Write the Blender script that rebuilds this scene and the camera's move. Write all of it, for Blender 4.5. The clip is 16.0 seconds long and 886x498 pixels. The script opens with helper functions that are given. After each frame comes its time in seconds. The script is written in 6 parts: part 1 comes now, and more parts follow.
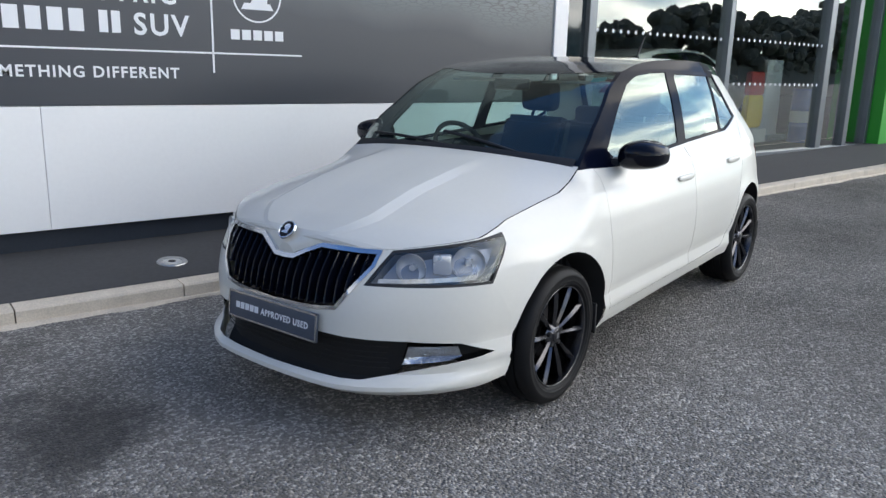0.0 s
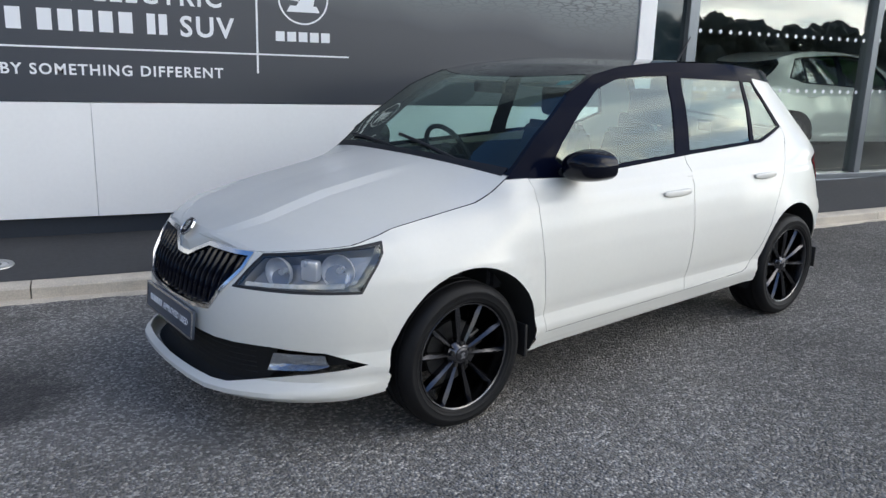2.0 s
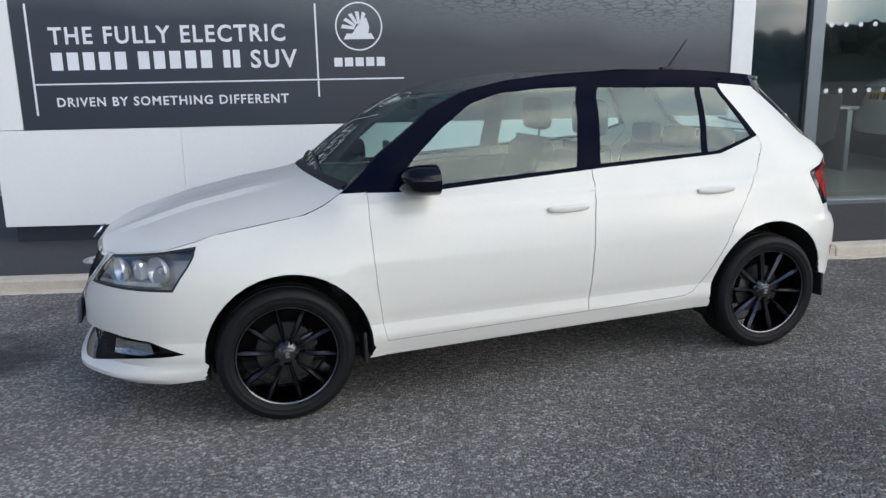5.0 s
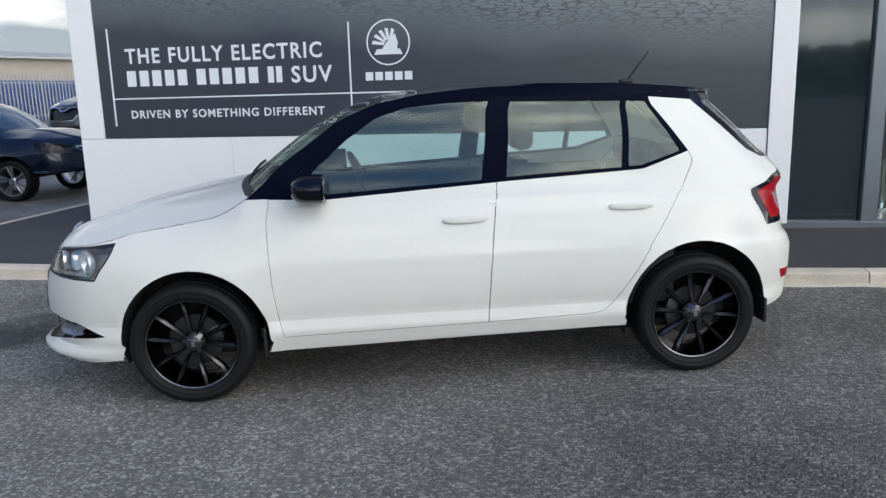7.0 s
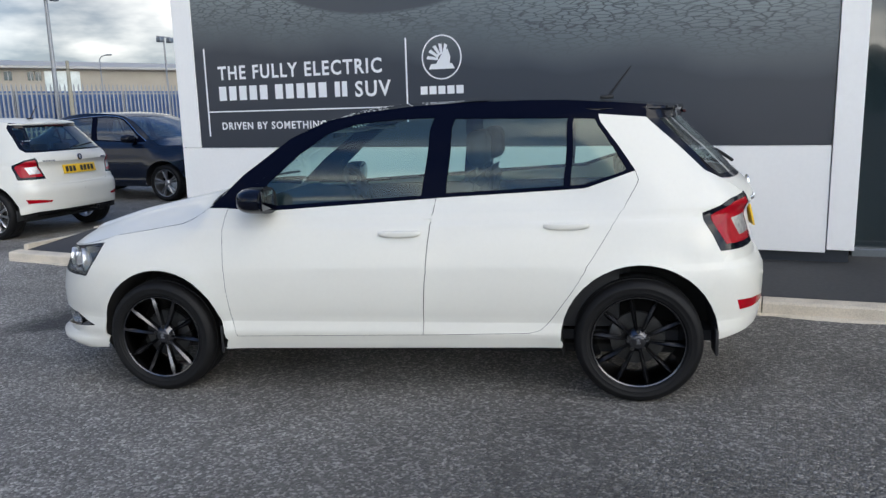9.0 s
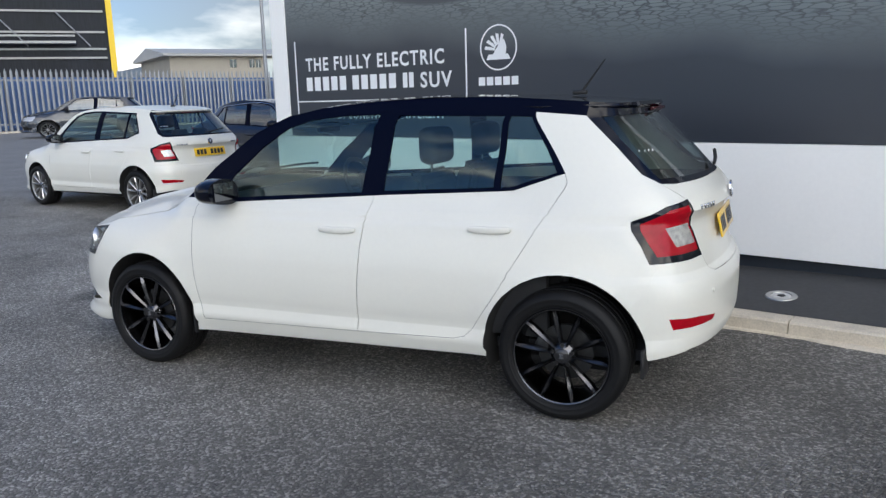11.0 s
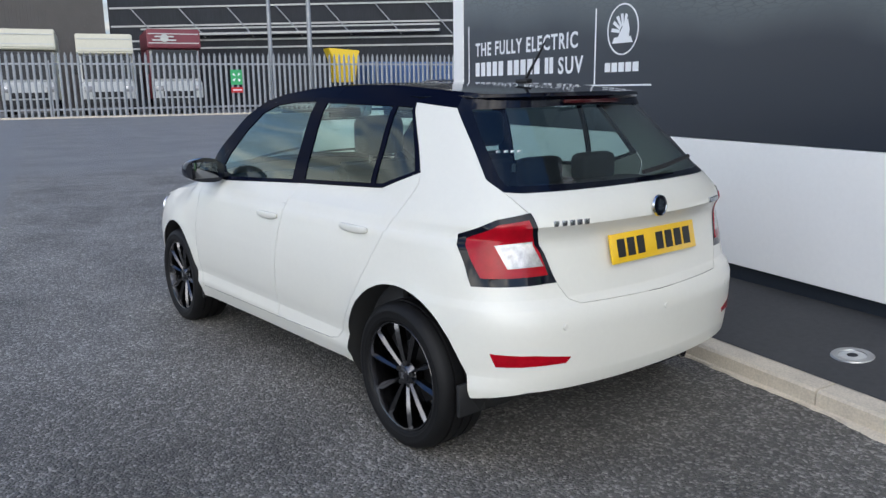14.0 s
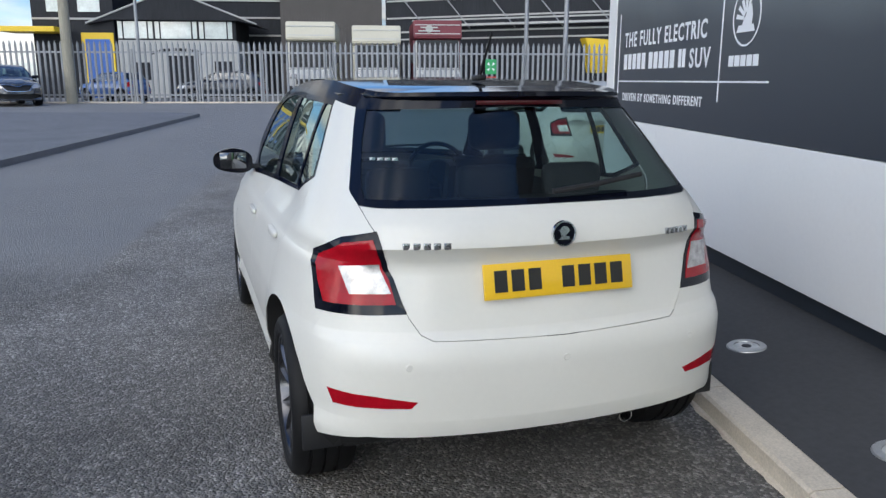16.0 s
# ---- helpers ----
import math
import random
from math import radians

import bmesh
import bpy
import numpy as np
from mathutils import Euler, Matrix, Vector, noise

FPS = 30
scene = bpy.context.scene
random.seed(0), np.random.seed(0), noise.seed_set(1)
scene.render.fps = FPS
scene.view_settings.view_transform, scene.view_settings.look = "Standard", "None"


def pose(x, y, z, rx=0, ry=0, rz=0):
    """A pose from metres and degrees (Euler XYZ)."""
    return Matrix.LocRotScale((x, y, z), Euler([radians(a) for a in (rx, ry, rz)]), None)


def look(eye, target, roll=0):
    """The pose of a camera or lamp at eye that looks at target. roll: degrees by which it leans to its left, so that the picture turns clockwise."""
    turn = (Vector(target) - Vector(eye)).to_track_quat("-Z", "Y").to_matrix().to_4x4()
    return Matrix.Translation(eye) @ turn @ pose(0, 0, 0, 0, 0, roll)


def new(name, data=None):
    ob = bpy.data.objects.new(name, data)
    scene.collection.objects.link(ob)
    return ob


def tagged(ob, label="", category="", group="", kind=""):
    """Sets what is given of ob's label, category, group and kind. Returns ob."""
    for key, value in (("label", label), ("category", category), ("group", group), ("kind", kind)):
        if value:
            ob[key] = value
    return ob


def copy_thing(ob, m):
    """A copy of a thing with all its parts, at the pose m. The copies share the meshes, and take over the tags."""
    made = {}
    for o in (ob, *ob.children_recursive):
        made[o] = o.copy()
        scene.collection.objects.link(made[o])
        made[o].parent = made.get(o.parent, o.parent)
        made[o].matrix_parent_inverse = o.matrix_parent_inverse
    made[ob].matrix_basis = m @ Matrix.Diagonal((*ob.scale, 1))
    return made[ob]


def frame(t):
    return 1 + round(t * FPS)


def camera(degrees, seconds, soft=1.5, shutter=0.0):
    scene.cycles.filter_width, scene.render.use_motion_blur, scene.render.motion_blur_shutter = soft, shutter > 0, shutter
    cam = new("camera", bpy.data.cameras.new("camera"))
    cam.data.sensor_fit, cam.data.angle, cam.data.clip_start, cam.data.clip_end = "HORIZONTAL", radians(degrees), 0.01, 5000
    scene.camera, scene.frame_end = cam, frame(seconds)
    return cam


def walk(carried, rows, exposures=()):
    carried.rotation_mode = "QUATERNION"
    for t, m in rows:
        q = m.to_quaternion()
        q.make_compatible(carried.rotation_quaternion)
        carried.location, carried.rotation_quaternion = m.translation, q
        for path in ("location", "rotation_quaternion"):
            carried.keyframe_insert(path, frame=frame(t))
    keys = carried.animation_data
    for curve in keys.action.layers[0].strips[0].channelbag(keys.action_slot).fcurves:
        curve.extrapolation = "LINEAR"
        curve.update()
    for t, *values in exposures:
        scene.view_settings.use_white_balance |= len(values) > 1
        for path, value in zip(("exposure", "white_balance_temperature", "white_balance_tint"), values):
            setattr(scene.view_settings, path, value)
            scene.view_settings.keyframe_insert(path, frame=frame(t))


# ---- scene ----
cam = camera(60.1, 16.0, soft=1.4)
PATH = [
    (0, (1.258, 4.193, 1.393), (2.473, 5.716, 0.938), 1.4),
    (0.5, (1.508, 4.14, 1.404), (2.618, 5.74, 0.947), 1.4),
    (1, (1.754, 3.986, 1.399), (2.762, 5.65, 0.937), 1.3),
    (1.5, (2.015, 3.801, 1.412), (2.925, 5.521, 0.952), 1.5),
    (2, (2.3, 3.735, 1.412), (3.113, 5.504, 0.953), 1.8),
    (2.5, (2.588, 3.615, 1.424), (3.297, 5.43, 0.973), 1.8),
    (3, (2.902, 3.437, 1.438), (3.501, 5.292, 0.99), 1.4),
    (3.5, (3.188, 3.403, 1.43), (3.666, 5.292, 0.98), 0.7),
    (6, (4.793, 3.008, 1.467), (4.656, 4.958, 1.045), -1.6),
    (6.5, (5.133, 3.042, 1.441), (4.889, 4.983, 1.027), -1.6),
    (7, (5.418, 3.068, 1.451), (5.062, 4.995, 1.052), -1.5),
    (7.5, (5.731, 3.034, 1.465), (5.257, 4.939, 1.082), -1.6),
    (8, (6.006, 3.13, 1.437), (5.416, 5.004, 1.065), -1.7),
    (8.5, (6.262, 3.255, 1.451), (5.557, 5.091, 1.087), -1.7),
    (9, (6.591, 3.351, 1.464), (5.776, 5.141, 1.098), -1.6),
    (11.5, (7.878, 4.305, 1.491), (6.537, 5.735, 1.093), -1.5),
    (12, (8.134, 4.563, 1.487), (6.695, 5.892, 1.082), -1.4),
    (12.5, (8.317, 4.85, 1.471), (6.781, 6.064, 1.06), -1.3),
    (13, (8.438, 5.19, 1.49), (6.81, 6.276, 1.077), -1.2),
    (13.5, (8.62, 5.522, 1.496), (6.91, 6.473, 1.083), -1.0),
    (14, (8.686, 5.855, 1.465), (6.903, 6.663, 1.054), -0.7),
    (14.5, (8.72, 6.21, 1.48), (6.877, 6.873, 1.072), -0.3),
    (15, (8.791, 6.571, 1.49), (6.9, 7.08, 1.081), -0.1),
    (15.5, (8.743, 6.918, 1.463), (6.817, 7.261, 1.044), 0.1),
    (16, (8.685, 7.242, 1.484), (6.739, 7.405, 1.052), 0.1),
]
walk(cam, [(t, look(eye, target, roll)) for t, eye, target, roll in PATH], [(0, 0.92, 7000, 10), (1.5, 0.85, 7000, 10), (3.5, 0.71, 7000, 10), (7, 0.79, 7000, 10), (9, 0.74, 7000, 10), (12.5, 0.82, 6900, 10), (16, 0.78, 6800, 10)])

# ---- sky and sun ----
SUN_ELEVATION, SUN_AZIMUTH = 35.0, 327.0   # degrees; azimuth counter-clockwise from +x towards the sun
world = bpy.data.worlds.new("world")
scene.world = world
world.use_nodes = True
wn, wl = world.node_tree.nodes, world.node_tree.links
background = wn["Background"]
sky = wn.new("ShaderNodeTexSky")
sky.sky_type, sky.sun_disc = "NISHITA", False
sky.sun_elevation, sky.sun_rotation = radians(SUN_ELEVATION), radians(90 - SUN_AZIMUTH)
sky.dust_density, sky.ozone_density = 0.6, 1.2
coords = wn.new("ShaderNodeTexCoord")
stretch = wn.new("ShaderNodeMapping")
stretch.inputs["Scale"].default_value = (1.0, 1.0, 3.2)
wl.new(coords.outputs["Generated"], stretch.inputs["Vector"])
clouds = wn.new("ShaderNodeTexNoise")
clouds.inputs["Scale"].default_value, clouds.inputs["Detail"].default_value = 2.3, 7.0
clouds.inputs["Roughness"].default_value = 0.58
wl.new(stretch.outputs["Vector"], clouds.inputs["Vector"])
cover = wn.new("ShaderNodeValToRGB")
cover.color_ramp.elements[0].position, cover.color_ramp.elements[1].position = 0.41, 0.58
wl.new(clouds.outputs["Fac"], cover.inputs["Fac"])
grain = wn.new("ShaderNodeTexNoise")
grain.inputs["Scale"].default_value, grain.inputs["Detail"].default_value = 4.5, 6.0
wl.new(stretch.outputs["Vector"], grain.inputs["Vector"])
tones = wn.new("ShaderNodeValToRGB")
tones.color_ramp.elements[0].position, tones.color_ramp.elements[1].position = 0.40, 0.60
tones.color_ramp.elements[0].color, tones.color_ramp.elements[1].color = (3.0, 3.3, 3.6, 1), (11.2, 11.3, 11.1, 1)
wl.new(grain.outputs["Fac"], tones.inputs["Fac"])
blend = wn.new("ShaderNodeMix")
blend.data_type = "RGBA"
part_xyz = wn.new("ShaderNodeSeparateXYZ")
wl.new(coords.outputs["Generated"], part_xyz.inputs[0])
thin = wn.new("ShaderNodeMapRange")
thin.inputs["From Min"].default_value, thin.inputs["From Max"].default_value = 0.22, 0.64
thin.inputs["To Min"].default_value, thin.inputs["To Max"].default_value = 1.0, 0.08
wl.new(part_xyz.outputs["Z"], thin.inputs["Value"])
bank = wn.new("ShaderNodeMapRange")     # the cloud is thickest in the sun's quarter
bank.inputs["From Min"].default_value, bank.inputs["From Max"].default_value = 0.66, 0.98
bank.inputs["To Min"].default_value, bank.inputs["To Max"].default_value = 0.0, 0.78
most = wn.new("ShaderNodeMath")
most.operation = "MAXIMUM"
broken = wn.new("ShaderNodeMath")
broken.operation, broken.inputs[1].default_value, broken.inputs[2].default_value = "MULTIPLY_ADD", 0.75, 0.25
wl.new(cover.outputs["Color"], broken.inputs[0])
patchy = wn.new("ShaderNodeMath")
patchy.operation = "MULTIPLY"
wl.new(bank.outputs["Result"], patchy.inputs[0]), wl.new(broken.outputs[0], patchy.inputs[1])
wl.new(patchy.outputs[0], most.inputs[1])
much = wn.new("ShaderNodeMath")
much.operation = "MULTIPLY"
wl.new(cover.outputs["Color"], much.inputs[0]), wl.new(thin.outputs["Result"], much.inputs[1])
wl.new(much.outputs[0], most.inputs[0])
west = wn.new("ShaderNodeVectorMath")   # and along the horizon beyond the yard
west.operation = "DOT_PRODUCT"
west.inputs[1].default_value = (-0.6, 0.8, 0.0)
wl.new(coords.outputs["Generated"], west.inputs[0])
low = wn.new("ShaderNodeMapRange")
low.inputs["From Min"].default_value, low.inputs["From Max"].default_value = 0.72, 0.97
low.inputs["To Min"].default_value, low.inputs["To Max"].default_value = 0.0, 0.9
wl.new(west.outputs["Value"], low.inputs["Value"])
all_cloud = wn.new("ShaderNodeMath")
all_cloud.operation = "MAXIMUM"
wl.new(most.outputs[0], all_cloud.inputs[0]), wl.new(low.outputs["Result"], all_cloud.inputs[1])
wl.new(all_cloud.outputs[0], blend.inputs["Factor"])
deep = wn.new("ShaderNodeMix")          # washed clear air between the clouds
deep.data_type, deep.blend_type = "RGBA", "MULTIPLY"
deep.inputs["Factor"].default_value, deep.inputs["B"].default_value = 1.0, (0.35, 0.57, 0.86, 1)
wl.new(sky.outputs["Color"], deep.inputs["A"])
wl.new(deep.outputs["Result"], blend.inputs["A"])
toward = wn.new("ShaderNodeVectorMath")
toward.operation = "DOT_PRODUCT"
toward.inputs[1].default_value = (math.cos(radians(SUN_AZIMUTH)) * math.cos(radians(SUN_ELEVATION)), math.sin(radians(SUN_AZIMUTH)) * math.cos(radians(SUN_ELEVATION)), math.sin(radians(SUN_ELEVATION)))
wl.new(coords.outputs["Generated"], toward.inputs[0])
wl.new(toward.outputs["Value"], bank.inputs["Value"])
veil = wn.new("ShaderNodeMapRange")     # thin cloud glows round the veiled sun
veil.interpolation_type = "SMOOTHSTEP"
veil.inputs["From Min"].default_value, veil.inputs["From Max"].default_value = -0.1, 1.0
veil.inputs["To Min"].default_value, veil.inputs["To Max"].default_value = 0.42, 1.9
wl.new(toward.outputs["Value"], veil.inputs["Value"])
glow = wn.new("ShaderNodeVectorMath")
glow.operation = "SCALE"
rim_light = wn.new("ShaderNodeMapRange")   # cloud is brighter low down, greyer overhead
rim_light.inputs["From Min"].default_value, rim_light.inputs["From Max"].default_value = 0.06, 0.42
rim_light.inputs["To Min"].default_value, rim_light.inputs["To Max"].default_value = 1.25, 0.78
wl.new(part_xyz.outputs["Z"], rim_light.inputs["Value"])
layered = wn.new("ShaderNodeMath")
layered.operation = "MULTIPLY"
wl.new(veil.outputs["Result"], layered.inputs[0]), wl.new(rim_light.outputs["Result"], layered.inputs[1])
wl.new(tones.outputs["Color"], glow.inputs[0]), wl.new(layered.outputs[0], glow.inputs["Scale"])
wl.new(glow.outputs["Vector"], blend.inputs["B"])
wl.new(blend.outputs["Result"], background.inputs["Color"])
background.inputs["Strength"].default_value = 0.15

sun = new("sun", bpy.data.lights.new("sun", "SUN"))
sun.data.energy, sun.data.angle, sun.data.color = 0.55, radians(60), (1.0, 0.93, 0.82)
a, e = radians(SUN_AZIMUTH), radians(SUN_ELEVATION)
sun.matrix_world = look((12 * math.cos(a), 12 * math.sin(a), 20), (12 * math.cos(a) - math.cos(a) * math.cos(e), 12 * math.sin(a) - math.sin(a) * math.cos(e), 20 - math.sin(e)))


# ---- materials ----
def material(name, color, rough=0.5, metal=0.0, coat=0.0, coat_rough=0.03, vary=0.0, scale=8.0, bump=0.0, bump_scale=200.0, spec=0.5, color2=None, random_piece=0.0, stretch_to=(1, 1, 1)):
    """A principled surface with two scales of variation in colour and roughness and a fine relief."""
    m = bpy.data.materials.new(name)
    m.use_nodes = True
    nodes, links = m.node_tree.nodes, m.node_tree.links
    p = nodes["Principled BSDF"]
    p.inputs["Roughness"].default_value, p.inputs["Metallic"].default_value = rough, metal
    p.inputs["Coat Weight"].default_value, p.inputs["Coat Roughness"].default_value = coat, coat_rough
    p.inputs["Specular IOR Level"].default_value = spec
    p.inputs["Base Color"].default_value = (*color, 1)
    tc = nodes.new("ShaderNodeTexCoord")
    mp = nodes.new("ShaderNodeMapping")
    mp.inputs["Scale"].default_value = stretch_to
    links.new(tc.outputs["Object"], mp.inputs["Vector"])
    if vary > 0:
        big = nodes.new("ShaderNodeTexNoise")
        big.inputs["Scale"].default_value, big.inputs["Detail"].default_value = scale, 5
        small = nodes.new("ShaderNodeTexNoise")
        small.inputs["Scale"].default_value, small.inputs["Detail"].default_value = scale * 17, 3
        links.new(mp.outputs["Vector"], big.inputs["Vector"]), links.new(mp.outputs["Vector"], small.inputs["Vector"])
        total = nodes.new("ShaderNodeMath")
        total.operation = "ADD"
        links.new(big.outputs["Fac"], total.inputs[0]), links.new(small.outputs["Fac"], total.inputs[1])
        half = nodes.new("ShaderNodeMapRange")
        half.inputs["From Min"].default_value, half.inputs["From Max"].default_value = 0.65, 1.35
        links.new(total.outputs[0], half.inputs["Value"])
        last = half.outputs["Result"]
        if random_piece > 0:
            info = nodes.new("ShaderNodeObjectInfo")
            mixr = nodes.new("ShaderNodeMapRange")
            mixr.inputs["To Min"].default_value, mixr.inputs["To Max"].default_value = -random_piece, random_piece
            links.new(info.outputs["Random"], mixr.inputs["Value"])
            addr = nodes.new("ShaderNodeMath")
            addr.operation, addr.use_clamp = "ADD", True
            links.new(last, addr.inputs[0]), links.new(mixr.outputs["Result"], addr.inputs[1])
            last = addr.outputs[0]
        ramp = nodes.new("ShaderNodeMix")
        ramp.data_type = "RGBA"
        lo = tuple(c * (1 - vary) for c in color)
        hi = tuple(min(1, c * (1 + vary)) for c in color) if color2 is None else color2
        ramp.inputs["A"].default_value, ramp.inputs["B"].default_value = (*lo, 1), (*hi, 1)
        links.new(last, ramp.inputs["Factor"])
        links.new(ramp.outputs["Result"], p.inputs["Base Color"])
        rr = nodes.new("ShaderNodeMapRange")
        rr.inputs["To Min"].default_value, rr.inputs["To Max"].default_value = max(0.02, rough - 0.25 * vary), min(1, rough + 0.25 * vary)
        links.new(big.outputs["Fac"], rr.inputs["Value"])
        links.new(rr.outputs["Result"], p.inputs["Roughness"])
    if bump > 0:
        nb = nodes.new("ShaderNodeTexNoise")
        nb.inputs["Scale"].default_value, nb.inputs["Detail"].default_value = bump_scale, 4
        links.new(mp.outputs["Vector"], nb.inputs["Vector"])
        bp = nodes.new("ShaderNodeBump")
        bp.inputs["Strength"].default_value, bp.inputs["Distance"].default_value = min(1, bump * 50), bump
        links.new(nb.outputs["Fac"], bp.inputs["Height"])
        links.new(bp.outputs["Normal"], p.inputs["Normal"])
    return m


def glass(name, tint, rough=0.0, front=0.07, sheen=(1, 1, 1)):
    """A thin pane: clear with a tint, and glossier the more it is seen aslant."""
    m = bpy.data.materials.new(name)
    m.use_nodes = True
    nodes, links = m.node_tree.nodes, m.node_tree.links
    nodes.remove(nodes["Principled BSDF"])
    clear, gloss, mix, slant = nodes.new("ShaderNodeBsdfTransparent"), nodes.new("ShaderNodeBsdfGlossy"), nodes.new("ShaderNodeMixShader"), nodes.new("ShaderNodeLayerWeight")
    slant.inputs["Blend"].default_value = 0.5
    clear.inputs["Color"].default_value = (*tint, 1)
    gloss.inputs["Roughness"].default_value, gloss.inputs["Color"].default_value = rough, (*sheen, 1)
    power, scale_, = nodes.new("ShaderNodeMath"), nodes.new("ShaderNodeMath")
    power.operation, power.inputs[1].default_value = "POWER", 3.3
    scale_.operation, scale_.inputs[1].default_value, scale_.inputs[2].default_value = "MULTIPLY_ADD", 1 - front, front
    links.new(slant.outputs["Facing"], power.inputs[0]), links.new(power.outputs[0], scale_.inputs[0])
    links.new(scale_.outputs[0], mix.inputs[0])
    links.new(clear.outputs[0], mix.inputs[1]), links.new(gloss.outputs[0], mix.inputs[2])
    links.new(mix.outputs[0], nodes["Material Output"].inputs["Surface"])
    return m


def asphalt(name, dark, light, spread, coarse, relief=0.007):
    """Bituminous paving: stones of many greys in a dark binder, worn patches, rough relief.
    dark and light are the greys of the patches, spread the contrast between single stones."""
    m = bpy.data.materials.new(name)
    m.use_nodes = True
    nodes, links = m.node_tree.nodes, m.node_tree.links
    p = nodes["Principled BSDF"]
    tc = nodes.new("ShaderNodeTexCoord")
    cells = nodes.new("ShaderNodeTexVoronoi")
    cells.inputs["Scale"].default_value, cells.inputs["Randomness"].default_value = coarse, 1.0
    patches = nodes.new("ShaderNodeTexNoise")
    patches.inputs["Scale"].default_value, patches.inputs["Detail"].default_value, patches.inputs["Roughness"].default_value = 0.8, 9, 0.68
    grit = nodes.new("ShaderNodeTexNoise")
    grit.inputs["Scale"].default_value, grit.inputs["Detail"].default_value = coarse * 0.45, 5
    for n in (cells, patches, grit):
        links.new(tc.outputs["Object"], n.inputs["Vector"])
    tone = nodes.new("ShaderNodeValToRGB")
    tone.color_ramp.elements[0].position, tone.color_ramp.elements[1].position = 0.36, 0.64
    tone.color_ramp.elements[0].color, tone.color_ramp.elements[1].color = (*dark, 1), (*light, 1)
    links.new(patches.outputs["Fac"], tone.inputs["Fac"])
    sep = nodes.new("ShaderNodeSeparateColor")
    links.new(cells.outputs["Color"], sep.inputs["Color"])
    pick = nodes.new("ShaderNodeValToRGB")
    lo, mid, hi = 1 - 0.72 * spread, 1 - 0.25 * spread, 1 + 1.9 * spread
    pick.color_ramp.elements[0].color, pick.color_ramp.elements[1].color = (lo, lo, lo, 1), (hi, hi, hi, 1)
    e = pick.color_ramp.elements.new(0.62)
    e.color = (mid, mid, mid, 1)
    links.new(sep.outputs["Red"], pick.inputs["Fac"])
    clump = nodes.new("ShaderNodeMapRange")
    clump.inputs["From Min"].default_value, clump.inputs["From Max"].default_value = 0.3, 0.7
    clump.inputs["To Min"].default_value, clump.inputs["To Max"].default_value = 1 - 0.45 * spread, 1 + 0.45 * spread
    links.new(grit.outputs["Fac"], clump.inputs["Value"])
    mul = nodes.new("ShaderNodeMix")
    mul.data_type, mul.blend_type = "RGBA", "MULTIPLY"
    mul.inputs["Factor"].default_value = 1.0
    links.new(tone.outputs["Color"], mul.inputs["A"]), links.new(pick.outputs["Color"], mul.inputs["B"])
    mul2 = nodes.new("ShaderNodeMix")
    mul2.data_type, mul2.blend_type = "RGBA", "MULTIPLY"
    mul2.inputs["Factor"].default_value = 1.0
    links.new(mul.outputs["Result"], mul2.inputs["A"]), links.new(clump.outputs["Result"], mul2.inputs["B"])
    links.new(mul2.outputs["Result"], p.inputs["Base Color"])
    p.inputs["Roughness"].default_value, p.inputs["Specular IOR Level"].default_value = 0.7, 0.4
    h = nodes.new("ShaderNodeMath")
    h.operation = "SUBTRACT"
    links.new(grit.outputs["Fac"], h.inputs[0]), links.new(cells.outputs["Distance"], h.inputs[1])
    bp = nodes.new("ShaderNodeBump")
    bp.inputs["Strength"].default_value, bp.inputs["Distance"].default_value = 0.9, relief
    links.new(h.outputs[0], bp.inputs["Height"])
    links.new(bp.outputs["Normal"], p.inputs["Normal"])
    return m


